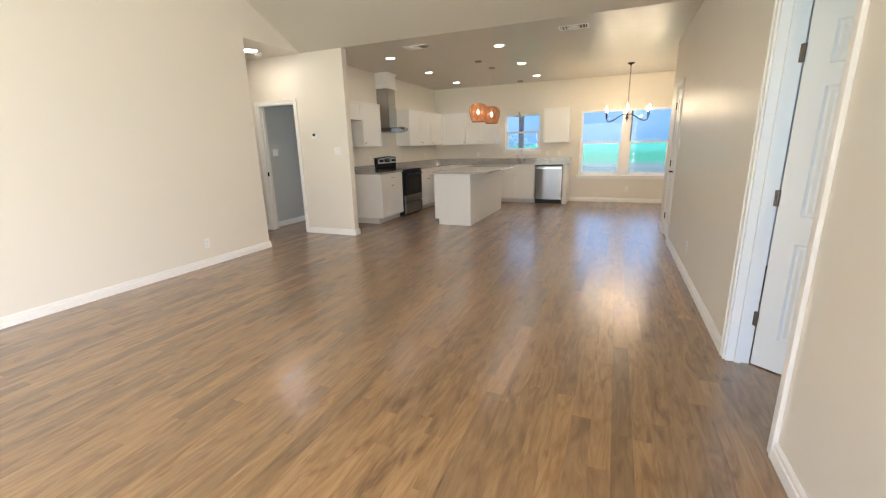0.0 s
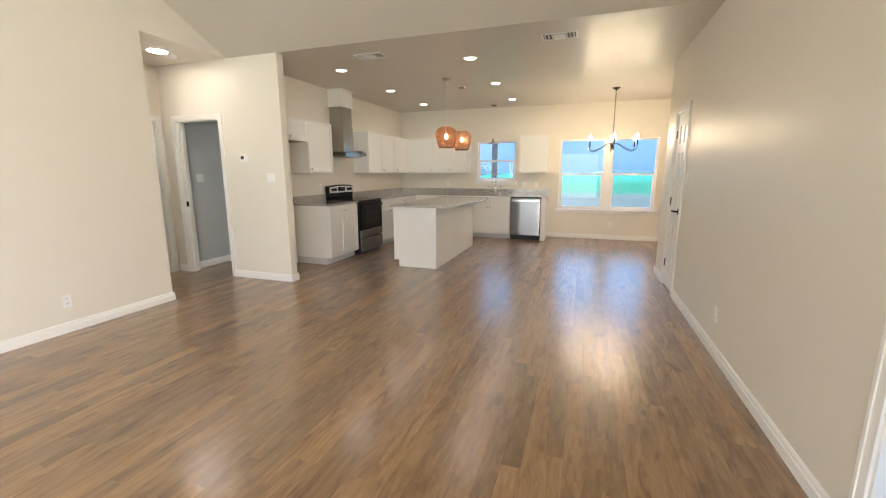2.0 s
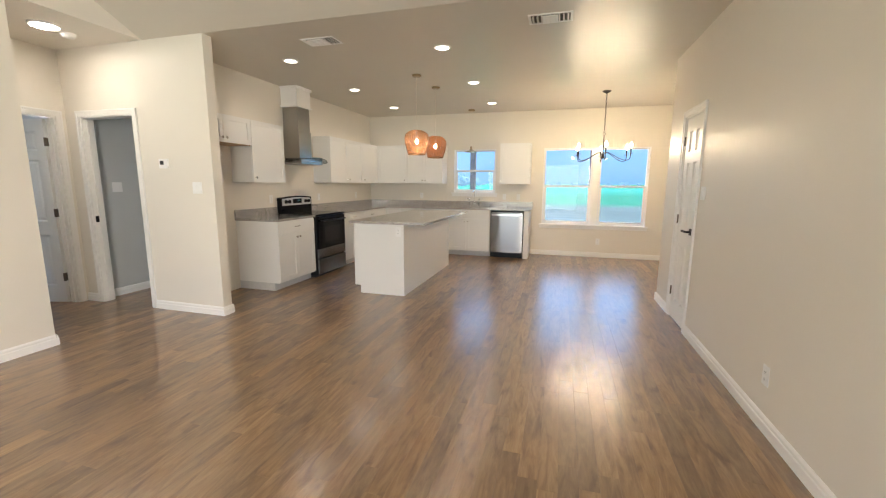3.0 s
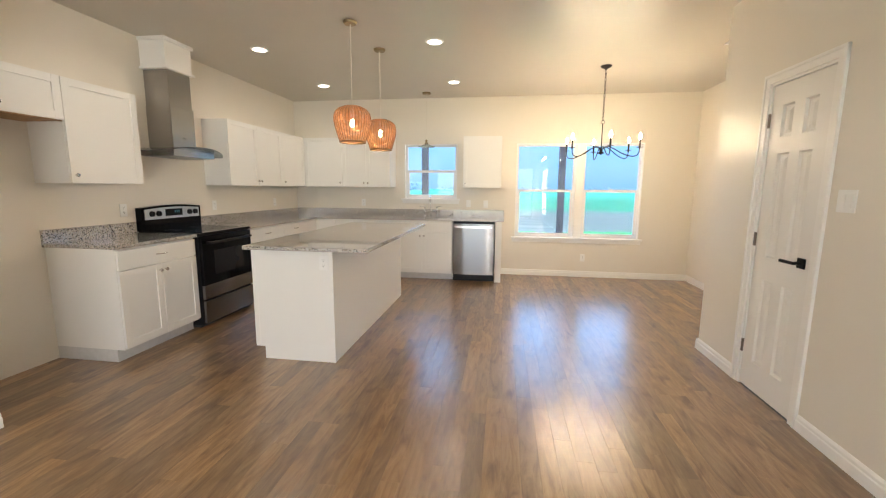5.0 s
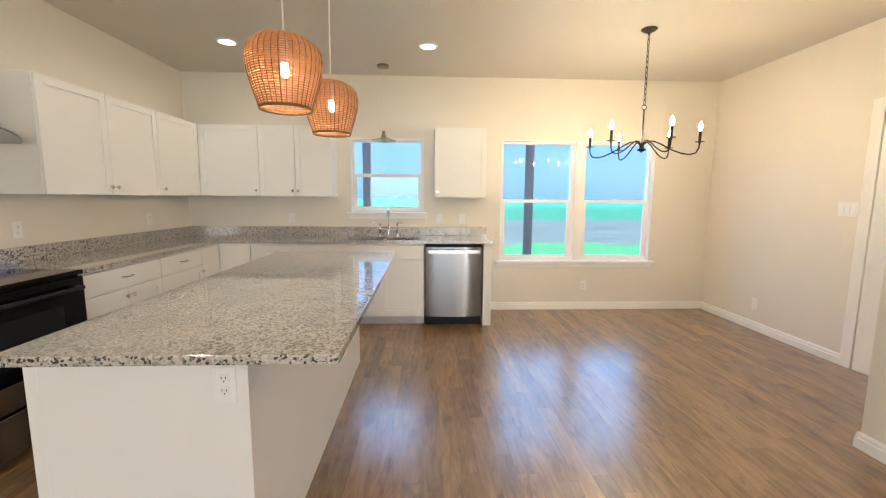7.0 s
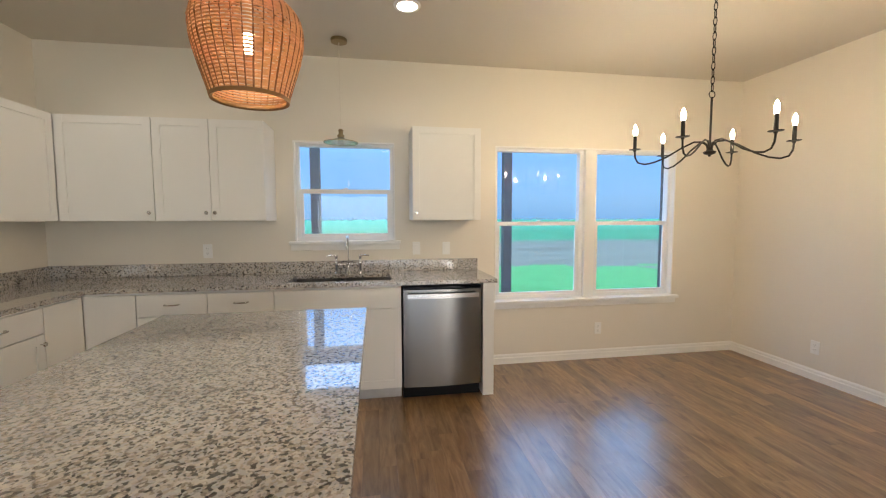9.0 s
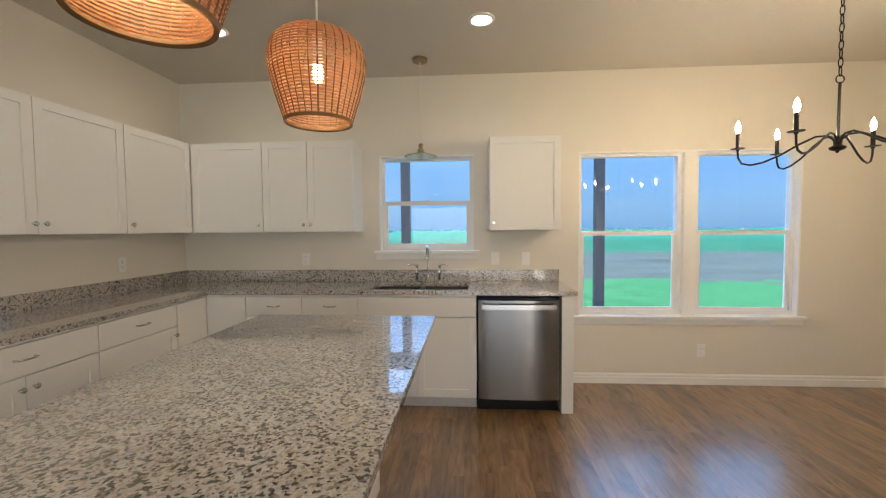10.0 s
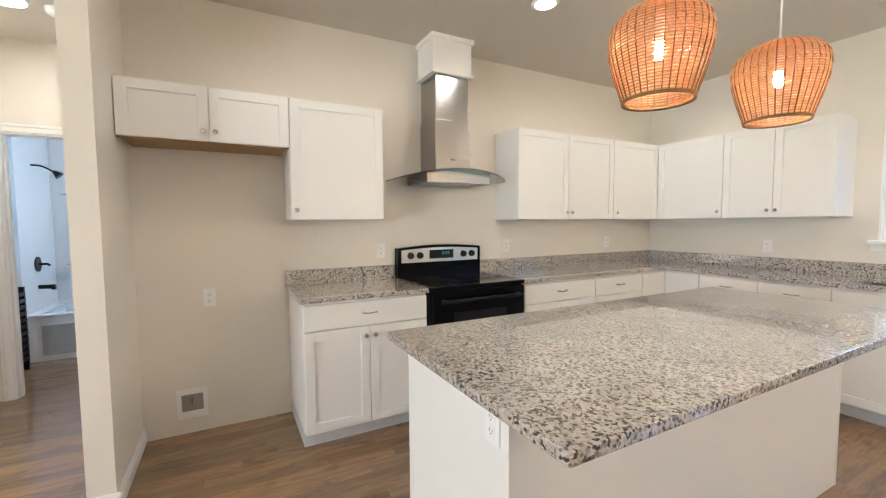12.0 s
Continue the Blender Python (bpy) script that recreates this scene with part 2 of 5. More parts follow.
def ground_mat():
    m, t, b = nodes("lawn_gravel_and_field")
    c = t.nodes.new("ShaderNodeTexCoord")
    sep = t.nodes.new("ShaderNodeSeparateXYZ")
    link(t, c.outputs["Object"], sep.inputs[0])
    v = coords(t)
    wob = noise_tex(t, v, 0.35, 4)
    y = maths(t, "ADD", sep.outputs[1], maths(t, "MULTIPLY", maths(t, "SUBTRACT", wob, 0.5), 9.0))
    lawn = ramp(t, noise_tex(t, v, 3.5, 10, 0.78), [(0.3, (0.045, 0.145, 0.035)), (0.5, (0.09, 0.27, 0.075)), (0.7, (0.15, 0.36, 0.12))])
    gravel = ramp(t, noise_tex(t, coords(t, (0.12, 0.9, 1)), 1.3, 8, 0.72, 0.5), [(0.30, (0.09, 0.07, 0.042)), (0.45, (0.155, 0.138, 0.088)), (0.60, (0.21, 0.19, 0.13)), (0.75, (0.105, 0.14, 0.08))])
    weeds = ramp(t, noise_tex(t, coords(t, (1, 0.12, 1)), 1.6, 8, 0.75), [(0.3, (0.022, 0.10, 0.035)), (0.5, (0.045, 0.20, 0.08)), (0.7, (0.09, 0.28, 0.13))])
    field = mix(t, noise_tex(t, coords(t, (0.04, 0.2, 1)), 1.0, 4), (0.045, 0.25, 0.125), (0.06, 0.285, 0.15))
    col = mix(t, maths(t, "GREATER_THAN", y, 19.0), lawn, gravel)
    soft = t.nodes.new("ShaderNodeMapRange")
    soft.inputs[1].default_value, soft.inputs[2].default_value = 31.0, 37.0
    link(t, y, soft.inputs[0])
    col = mix(t, soft.outputs[0], col, weeds)
    soft2 = t.nodes.new("ShaderNodeMapRange")
    soft2.inputs[1].default_value, soft2.inputs[2].default_value = 60.0, 90.0
    link(t, y, soft2.inputs[0])
    col = mix(t, soft2.outputs[0], col, field)
    link(t, col, b.inputs["Base Color"])
    set_in(b, Roughness=0.9, Specular_IOR_Level=0.1)
    return m


GROUND = ground_mat()
CONCRETE = simple("porch_concrete", (0.38, 0.37, 0.35), 0.8, 0, 0.15, 6)
POSTW = simple("dark_stained_post_wood", (0.07, 0.055, 0.05), 0.7, 0, 0.3, 14)
TREEM = simple("far_tree_haze_glow", (0.05, 0.10, 0.13), 0.9, 0, 0.3, 0.1)
# Distance haze is put in as blue emission; the trees are no lamps.
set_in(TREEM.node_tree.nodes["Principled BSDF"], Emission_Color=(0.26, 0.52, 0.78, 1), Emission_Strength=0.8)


# ---- mesh helpers ----
def box(bm, x0, x1, y0, y1, z0, z1, bev=0.0):
    flat = bm.faces.layers.int.get("flat") or bm.faces.layers.int.new("flat")
    g = bmesh.ops.create_cube(bm, size=1.0)
    vs = g["verts"]
    for f in {f for v in vs for f in v.link_faces}:
        f[flat] = 1
    bmesh.ops.transform(bm, matrix=Matrix.Translation(((x0 + x1) / 2, (y0 + y1) / 2, (z0 + z1) / 2)) @ Matrix.Diagonal((abs(x1 - x0), abs(y1 - y0), abs(z1 - z0), 1)), verts=vs)
    if bev:
        es = list({e for v in vs for e in v.link_edges})
        bmesh.ops.bevel(bm, geom=es, offset=bev, segments=2, affect="EDGES", profile=0.6)
    return bm


def round_off(bm, verts):
    for f in {f for v in verts for f in v.link_faces}:
        f.smooth = True


def cyl(bm, p0, p1, r0, r1=None, seg=16):
    r1 = r0 if r1 is None else r1
    a, c = Vector(p0), Vector(p1)
    d = c - a
    g = bmesh.ops.create_cone(bm, cap_ends=True, segments=seg, radius1=r0, radius2=r1, depth=d.length)
    q = Vector((0, 0, 1)).rotation_difference(d.normalized()).to_matrix().to_4x4()
    bmesh.ops.transform(bm, matrix=Matrix.Translation((a + c) / 2) @ q, verts=g["verts"])
    round_off(bm, g["verts"])
    return bm


def ball(bm, c, r, sz=1.0, seg=16):
    g = bmesh.ops.create_uvsphere(bm, u_segments=seg, v_segments=max(6, seg // 2), radius=r)
    bmesh.ops.transform(bm, matrix=Matrix.Translation(c) @ Matrix.Diagonal((1, 1, sz, 1)), verts=g["verts"])
    round_off(bm, g["verts"])
    return bm


def lathe(bm, profile, seg=32, at=(0, 0, 0)):
    """Turn (radius, height) pairs about the upright axis through at."""
    rings = []
    for r, z in profile:
        rings.append([bm.verts.new((at[0] + r * math.cos(2 * math.pi * i / seg), at[1] + r * math.sin(2 * math.pi * i / seg), at[2] + z)) for i in range(seg)])
    for a, c in zip(rings, rings[1:]):
        for i in range(seg):
            bm.faces.new((a[i], a[(i + 1) % seg], c[(i + 1) % seg], c[i])).smooth = True
    return bm


def tube(bm, pts, r, seg=8, closed=False):
    """A round bar along a line of points."""
    pts = [Vector(p) for p in pts]
    n = len(pts)
    rings = []
    up = Vector((0.0, 0.0, 1.0))
    for i, p in enumerate(pts):
        a = pts[(i - 1) % n] if closed or i else p
        c = pts[(i + 1) % n] if closed or i < n - 1 else p
        d = (c - a).normalized()
        s = d.cross(up)
        s = s.normalized() if s.length > 1e-3 else Vector((1, 0, 0))
        w = s.cross(d).normalized()
        rr = r[i] if isinstance(r, (list, tuple)) else r
        rings.append([bm.verts.new(p + (s * math.cos(2 * math.pi * k / seg) + w * math.sin(2 * math.pi * k / seg)) * rr) for k in range(seg)])
    m2 = n if closed else n - 1
    for i in range(m2):
        a, c = rings[i], rings[(i + 1) % n]
        for k in range(seg):
            bm.faces.new((a[k], a[(k + 1) % seg], c[(k + 1) % seg], c[k])).smooth = True
    if not closed:
        bm.faces.new(rings[0][::-1])
        bm.faces.new(rings[-1])
    return bm


def prism(bm, outline, axis, a, c, soft=False):
    """Extrude an outline of (u, w) pairs along axis from a to c."""
    def place(u, w, h):
        return {"x": (h, u, w), "y": (u, h, w), "z": (u, w, h)}[axis]
    lo = [bm.verts.new(place(u, w, a)) for u, w in outline]
    hi = [bm.verts.new(place(u, w, c)) for u, w in outline]
    n = len(outline)
    bm.faces.new(lo)
    bm.faces.new(hi)
    for i in range(n):
        bm.faces.new((lo[i], lo[(i + 1) % n], hi[(i + 1) % n], hi[i])).smooth = soft
    return bm


def finish(bm, name, material, smooth=None):
    bmesh.ops.recalc_face_normals(bm, faces=bm.faces)
    me = bpy.data.meshes.new(name)
    bm.to_mesh(me)
    bm.free()
    me.materials.append(material)
    if smooth:
        me.set_sharp_from_angle(angle=radians(smooth))
        if "flat" in me.attributes:
            for f, d in zip(me.polygons, me.attributes["flat"].data):
                if d.value:
                    f.use_smooth = False
    return me


def part(name, bm, material, parent, label="", smooth=50):
    ob = new(name, finish(bm, name, material, smooth))
    ob.parent = parent
    return tagged(ob, label)


def shared(name, mesh, parent, m, label=""):
    ob = new(name, mesh)
    ob.parent = parent
    ob.matrix_basis = m
    return tagged(ob, label)


def thing(name, label, category, m=None, group="", kind=""):
    ob = new(name)
    ob.empty_display_size = 0.1
    ob.matrix_basis = m if m is not None else Matrix()
    return tagged(ob, label, category, group, kind)


def single(name, bm, material, label, category, kind="", group="", smooth=50):
    return tagged(new(name, finish(bm, name, material, smooth)), label, category, group, kind)


def B():
    return bmesh.new()

# ---- plan ----
XL, XR, XK, XD = -4.08, 1.125, -4.02, 2.185      # living left, right wall, kitchen left, dining right
YB, YS, YR = 10.425, 5.54, -2.2                   # back wall, ceiling crease, rear wall
H, RIDGE_Y, RIDGE_Z = 2.74, 1.68, 4.66
DAY = (0.62, 0.80, 1.0)


def structure(name, bm, material, label, category, smooth=None):
    return single(name, bm, material, label, category, "structure", "", smooth)


# floor slab and ceilings
structure("floor", box(B(), -7.4, 5.0, -2.4, 10.57, -0.14, -0.006), simple("floor_underlay", (0.05, 0.035, 0.025), 0.8), "vinyl plank floor of oak look", "floor")
structure("ceiling_kitchen", box(B(), -4.2, 2.3, YS, 10.57, H, H + 0.1), CEIL, "flat cream kitchen ceiling, its dimness put into the colour", "ceiling")
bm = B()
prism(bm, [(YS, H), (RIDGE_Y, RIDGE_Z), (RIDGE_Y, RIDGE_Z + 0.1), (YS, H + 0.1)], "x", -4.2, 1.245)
structure("ceiling_vault_north", bm, CEIL, "sloping cream living room ceiling, its dimness put into the colour", "ceiling")
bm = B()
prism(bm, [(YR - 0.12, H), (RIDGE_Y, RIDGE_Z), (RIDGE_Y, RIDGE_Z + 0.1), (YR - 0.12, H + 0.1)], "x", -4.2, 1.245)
structure("ceiling_vault_south", bm, CEIL, "sloping cream living room ceiling, its dimness put into the colour", "ceiling")
structure("ceiling_hall", box(B(), -5.39, -4.2, 4.38, YS, H, H + 0.1), WALL, "flat cream painted hall ceiling", "ceiling")
structure("ceiling_bathroom", box(B(), -7.4, -5.39, 3.9, 6.1, H, H + 0.1), WALL, "flat white bathroom ceiling", "ceiling")
structure("ceiling_side_room", box(B(), -5.39, -4.2, 5.56, 8.8, H + 0.004, H + 0.1), WALL, "flat ceiling of the side room", "ceiling")
structure("ceiling_bedroom", box(B(), 1.245, 5.0, -0.6, 5.6, H, H + 0.1), WALL, "flat bedroom ceiling", "ceiling")

# living walls
bm = box(B(), XL - 0.12, XL, YR - 0.12, 4.50, 0, H)
prism(bm, [(YR - 0.12, H), (YS + 0.11, H), (YS, H + 0.03), (RIDGE_Y, RIDGE_Z + 0.03), (YR - 0.12, H + 0.03)], "x", XL - 0.12, XL)
structure("wall_west", bm, WALL, "plain cream painted living room wall", "wall")
bm = B()
FW = (-2.05, 0.25)                              # unseen opening behind the walker, added for a daylight lamp
D1A, D1B, D2A, D2B, DH = 2.19, 3.05, 6.415, 6.965, 2.035
for y0, y1, z0, z1 in ((YR - 0.12, FW[0], 0, H), (FW[0], FW[1], 0, 0.3), (FW[0], FW[1], 2.2, H), (FW[1], D1A, 0, H), (D1B, D2A, 0, H), (D2B, 7.57, 0, H), (D1A, D1B, DH, H), (D2A, D2B, DH, H)):
    box(bm, XR, XR + 0.12, y0, y1, z0, z1)
prism(bm, [(YR - 0.12, H), (YS, H), (YS, H + 0.02), (RIDGE_Y, RIDGE_Z + 0.03), (YR - 0.12, H + 0.03)], "x", XR, XR + 0.12)
structure("wall_east", bm, WALL, "long cream painted wall with two doors and an added opening behind the walker", "wall")
bm = B()
SW = (-3.7, 0.75, 0.10, 2.30)                    # unseen wide opening behind the walker, added for a daylight lamp
for x0, x1, z0, z1 in ((XL, SW[0], 0, H), (SW[1], XR, 0, H), (SW[0], SW[1], 0, SW[2]), (SW[0], SW[1], SW[3], H)):
    box(bm, x0, x1, YR - 0.12, YR, z0, z1)
structure("wall_south", bm, WALL, "cream painted front wall with an added wide opening for daylight", "wall")
# hall and stub
structure("wall_hall_south", box(B(), -5.27, XL - 0.12, 4.38, 4.50, 0, H), WALL, "cream painted hall wall", "wall")
bm = B()
HB = (4.655, 5.445)
for y0, y1, z0 in ((4.38, HB[0], 0), (HB[1], YS + 0.11, 0), (HB[0], HB[1], 2.05)):
    box(bm, -5.39, -5.27, y0, y1, z0, H)
structure("wall_hall_west", bm, WALL, "cream painted end wall of the hall", "wall")
bm = B()
HN = (-5.04, -4.295)
for x0, x1, z0 in ((-5.27, HN[0], 0), (HN[1], -3.34, 0), (HN[0], HN[1], 2.05)):
    box(bm, x0, x1, YS, YS + 0.11, z0, H)
structure("wall_hall_north", bm, WALL, "cream painted wall with thermostat and doorway", "wall")
# kitchen and dining
structure("wall_kitchen_west", box(B(), XK - 0.12, XK, YS + 0.11, YB, 0, H), WALL, "cream painted kitchen wall", "wall")
W1, W2 = (-2.16, -1.308, 1.185, 2.042), (-0.39, 1.465, 0.605, 2.042)
bm = B()
for x0, x1, z0, z1 in ((-5.39, W1[0], 0, H), (W1[1], W2[0], 0, H), (W2[1], 2.30, 0, H), (W1[0], W1[1], 0, W1[2]), (W1[0], W1[1], W1[3], H), (W2[0], W2[1], 0, W2[2]), (W2[0], W2[1], W2[3], H)):
    box(bm, x0, x1, YB, YB + 0.15, z0, z1)
structure("wall_north", bm, WALL, "cream painted back wall with kitchen and dining windows", "wall")
structure("wall_dining_east", box(B(), XD, XD + 0.12, 7.45, YB, 0, H), WALL, "cream painted dining wall", "wall")
structure("wall_closet_return", box(B(), XR + 0.12, XD, 7.45, 7.57, 0, H), WALL, "cream painted return wall", "wall")
# rooms beyond the doors
structure("wall_closet_back", box(B(), XR + 0.12, XD, 6.0, 6.1, 0, H), WALL, "plain closet wall", "wall")
bm = B()
box(bm, -5.39, -5.15, YS + 0.11, 8.7, 0, H)
structure("wall_side_room_west", bm, COOL, "grey painted side room wall", "wall")
bm = box(B(), -5.15, -4.95, 8.6, 8.7, 0, H)
box(bm, -4.25, XK - 0.12, 8.6, 8.7, 0, H)
box(bm, -4.95, -4.25, 8.6, 8.7, 0, 0.9)
box(bm, -4.95, -4.25, 8.6, 8.7, 2.0, H)
structure("wall_side_room_north", bm, COOL, "grey painted side room wall with a window opening", "wall")
bm = box(B(), -7.4, -7.25, 3.9, 6.1, 0, H)
box(bm, -7.25, -6.35, 3.9, 4.38, 0, H)
box(bm, -7.25, -5.39, 5.95, 6.1, 0, H)
structure("wall_bathroom", bm, TUBW, "white bathroom walls and shower surround", "wall")
structure("wall_bathroom_south", box(B(), -6.35, -5.39, 3.9, 4.0, 0, H), WALL, "plain bathroom wall", "wall")
bm = box(B(), 1.245, 5.0, 5.5, 5.6, 0, H)
box(bm, 4.9, 5.0, -0.5, 5.5, 0, H)
box(bm, 1.245, 2.0, -0.6, -0.5, 0, H)
box(bm, 3.6, 4.9, -0.6, -0.5, 0, H)
box(bm, 2.0, 3.6, -0.6, -0.5, 0, 0.7)
box(bm, 2.0, 3.6, -0.6, -0.5, 2.1, H)
structure("wall_bedroom", bm, COOL, "plain bedroom walls with a window opening", "wall")

# added daylight lamps at unseen openings behind the walker and in the side rooms
area_lamp("daylight_stand_in", look((XR + 0.06, -0.9, 1.25), (-4, -0.9, 1.25)), 2.3, 1.9, 260, (1.0, 0.955, 0.90))
area_lamp("daylight_stand_in", look((-1.475, YR - 0.06, 1.2), (-1.475, 4, 1.2)), 4.4, 2.15, 105, (1.0, 0.955, 0.90))
area_lamp("daylight_stand_in", look((2.8, -0.55, 1.4), (2.8, 5, 1.2)), 1.6, 1.4, 34, (0.42, 0.68, 1.0))
area_lamp("daylight_stand_in", look((-4.6, 8.65, 1.45), (-4.6, 5, 1.2)), 0.7, 1.1, 3, (0.72, 0.85, 1.0))


CANS = ((-1.28, 6.5), (-3.08, 6.5), (-1.27, 8.0), (-3.075, 8.0), (-1.262, 9.488), (-3.067, 9.488))
for x, y in CANS:
    beam(x, y, H - 0.02, 15, (1.0, 0.90, 0.77), 172)

# ---- trim ----
def baseboard(x0, y0, x1, y1, nx, ny, h=0.092):
    """Profiled board along a wall from one point to another, standing proud along the normal."""
    prof = [(0.0, 0.0), (0.016, 0.0), (0.016, h * 0.62), (0.011, h * 0.68), (0.011, h * 0.86), (0.004, h), (0.0, h)]
    bm = B()
    lo = [bm.verts.new((x0 + nx * d, y0 + ny * d, z)) for d, z in prof]
    hi = [bm.verts.new((x1 + nx * d, y1 + ny * d, z)) for d, z in prof]
    n = len(prof)
    bm.faces.new(lo)
    bm.faces.new(hi)
    for i in range(n):
        bm.faces.new((lo[i], lo[(i + 1) % n], hi[(i + 1) % n], hi[i]))
    return structure("baseboard", bm, TRIM, "white painted stepped baseboard", "baseboard")


CW = 0.057
for a in ((XL, YR, XL, 4.50, 1, 0), (XL - 0.12, 4.50, XL + 0.016, 4.50, 0, 1), (XR, YR, XR, D1A - CW - 0.005, -1, 0), (XR, D1B + CW + 0.005, XR, D2A - CW - 0.005, -1, 0),
          (XR, D2B + CW + 0.005, XR, 7.57, -1, 0), (XR - 0.016, 7.57, XD, 7.57, 0, 1), (XD, 8.675, XD, YB, -1, 0), (-0.58, YB, XD, YB, 0, -1),
          (HN[1] + CW + 0.005, YS, -3.34, YS, 0, -1), (-3.34, YS - 0.016, -3.34, YS + 0.126, 1, 0), (XK, YS + 0.11, -3.34, YS + 0.11, 0, 1),
          (-5.27, YS, HN[0] - CW - 0.005, YS, 0, -1), (-5.15, YS + 0.11, -5.15, 8.6, 1, 0),
          (-5.27, 4.5, XL - 0.12, 4.5, 0, 1)):
    baseboard(*a)


def casing(name, axis, face, sign, a, c, top, depth=0.12):
    """Door lining and the stepped casing round an opening; axis is the wall's normal."""
    th = thing(name, "white painted door casing and lining", "door frame", kind="structure")

    def bx(bm, u0, u1, d0, d1, z0, z1, bev=0.003):
        d0, d1 = face + sign * d0, face + sign * d1
        if axis == "x":
            return box(bm, min(d0, d1), max(d0, d1), u0, u1, z0, z1, bev)
        return box(bm, u0, u1, min(d0, d1), max(d0, d1), z0, z1, bev)
    for u0, u1, w0, w1 in ((a - CW, a + 0.004, a - CW, a - CW + 0.02), (c - 0.004, c + CW, c + CW - 0.02, c + CW)):
        bm = bx(B(), u0, u1, 0, 0.013, 0, top + CW)
        bx(bm, w0, w1, 0.012, 0.019, 0, top + CW)
        part("casing_leg", bm, TRIM, th)
    bm = bx(B(), a - CW, c + CW, 0.0005, 0.0135, top - 0.004, top + CW)
    bx(bm, a - CW, c + CW, 0.012, 0.0195, top + CW - 0.02, top + CW)
    part("casing_head", bm, TRIM, th)
    for u0, u1 in ((a, a + 0.018), (c - 0.018, c)):
        part("jamb", bx(B(), u0, u1, 0.002, -depth - 0.002, 0, top, 0), TRIM, th)
    part("jamb_head", bx(B(), a + 0.018, c - 0.018, 0.002, -depth - 0.002, top - 0.018, top, 0), TRIM, th)
    for u0, u1 in ((a + 0.018, a + 0.03), (c - 0.03, c - 0.018)):
        part("door_stop", bx(B(), u0, u1, -0.045, -0.075, 0, top - 0.018, 0), TRIM, th)
    return th


casing("door_frame_1", "x", XR, -1, D1A, D1B, DH)
casing("door_frame_2", "x", XR, -1, D2A, D2B, DH)
casing("door_frame_3", "y", YS, -1, HN[0], HN[1], 2.05, 0.11)
casing("door_frame_4", "x", -5.27, 1, HB[0], HB[1], 2.05)


def six_panel_door(name, width, height, m, label, lever=None, hinge_z=(0.28, 1.03, 1.80), hinge_front=True):
    """Leaf hung at the local origin: width along +x, its front facing -y, thickness to +y."""
    th = thing(name, label, "door", m, kind="structure")
    T, s, mid = 0.035, 0.105, 0.09
    rows = [(0.20, 0.78), (0.93, 1.60), (1.70, 1.90)]
    k = height / 2.03
    rows = [(a * k, c * k) for a, c in rows]
    pw = (width - 2 * s - mid) / 2
    bm = B()
    box(bm, 0, s, 0, T, 0.008, height)
    box(bm, width - s, width, 0, T, 0.008, height)
    box(bm, s + pw, s + pw + mid, 0, T, 0.008, height)
    edges = [0.008] + [v for r in rows for v in r] + [height]
    for i in range(0, len(edges), 2):
        box(bm, s, s + pw, 0, T, edges[i], edges[i + 1])
        box(bm, s + pw + mid, width - s, 0, T, edges[i], edges[i + 1])
    part("leaf", bm, DOORP, th, smooth=None)
    for a, c in rows:
        for x0 in (s, s + pw + mid):
            bm = B()
            g = 0.0
            for side in (0, 1):
                y_out, y_in, y_mid = (0.0, 0.013, 0.005) if side == 0 else (T, T - 0.013, T - 0.005)
                rings = []
                for inset, yy in ((0.0, y_out), (0.010, y_in), (0.022, y_in), (0.042, y_mid)):
                    rings.append([bm.verts.new(p) for p in ((x0 + inset, yy, a + inset), (x0 + pw - inset, yy, a + inset), (x0 + pw - inset, yy, c - inset), (x0 + inset, yy, c - inset))])
                for r0, r1 in zip(rings, rings[1:]):
                    for i in range(4):
                        bm.faces.new((r0[i], r0[(i + 1) % 4], r1[(i + 1) % 4], r1[i]))
                bm.faces.new(rings[-1])
            part("panel", bm, DOORP, th, smooth=None)
    for z in hinge_z:
        hy = -0.008 if hinge_front else T + 0.008
        bm = cyl(B(), (-0.004, hy, z - 0.045), (-0.004, hy, z + 0.045), 0.0075, seg=10)
        box(bm, -0.022, -0.004, hy - 0.002 if hinge_front else hy - 0.008, hy + 0.008 if hinge_front else hy + 0.002, z - 0.044, z + 0.044)
        box(bm, -0.003, 0.0, 0.001, T - 0.001, z - 0.044, z + 0.044)
        part("hinge", bm, HINGE, th, "dark bronze hinge")
    if lever:
        bm = box(B(), width - 0.095, width - 0.035, -0.010, 0, lever - 0.03, lever + 0.03, 0.002)
        cyl(bm, (width - 0.065, 0, lever), (width - 0.065, -0.05, lever), 0.010, seg=12)
        box(bm, width - 0.175, width - 0.055, -0.058, -0.044, lever - 0.009, lever + 0.009, 0.003)
        part("door_handle", bm, BLACKM, th, "matt black square lever handle")
    return th


# closed closet door: hinges on its far edge
six_panel_door("door_2", 0.51, 2.012, pose(XR + 0.006, D2B - 0.02, 0, 0, 0, -90), "closed white six-panel closet door with black lever", 0.94)
# bedroom door standing half open into its room
six_panel_door("door_1", 0.83, 2.02, pose(XR + 0.128, D1B - 0.024, 0, 0, 0, -37), "white six-panel bedroom door standing half open", 0.92, (0.30, 1.02, 1.76), True)
# bathroom door swung wide into the bathroom
six_panel_door("door_4", 0.66, 2.02, pose(-5.385, HB[1] - 0.024, 0, 0, 0, 193), "white six-panel bathroom door standing wide open", None, (0.30, 1.02, 1.78), False)


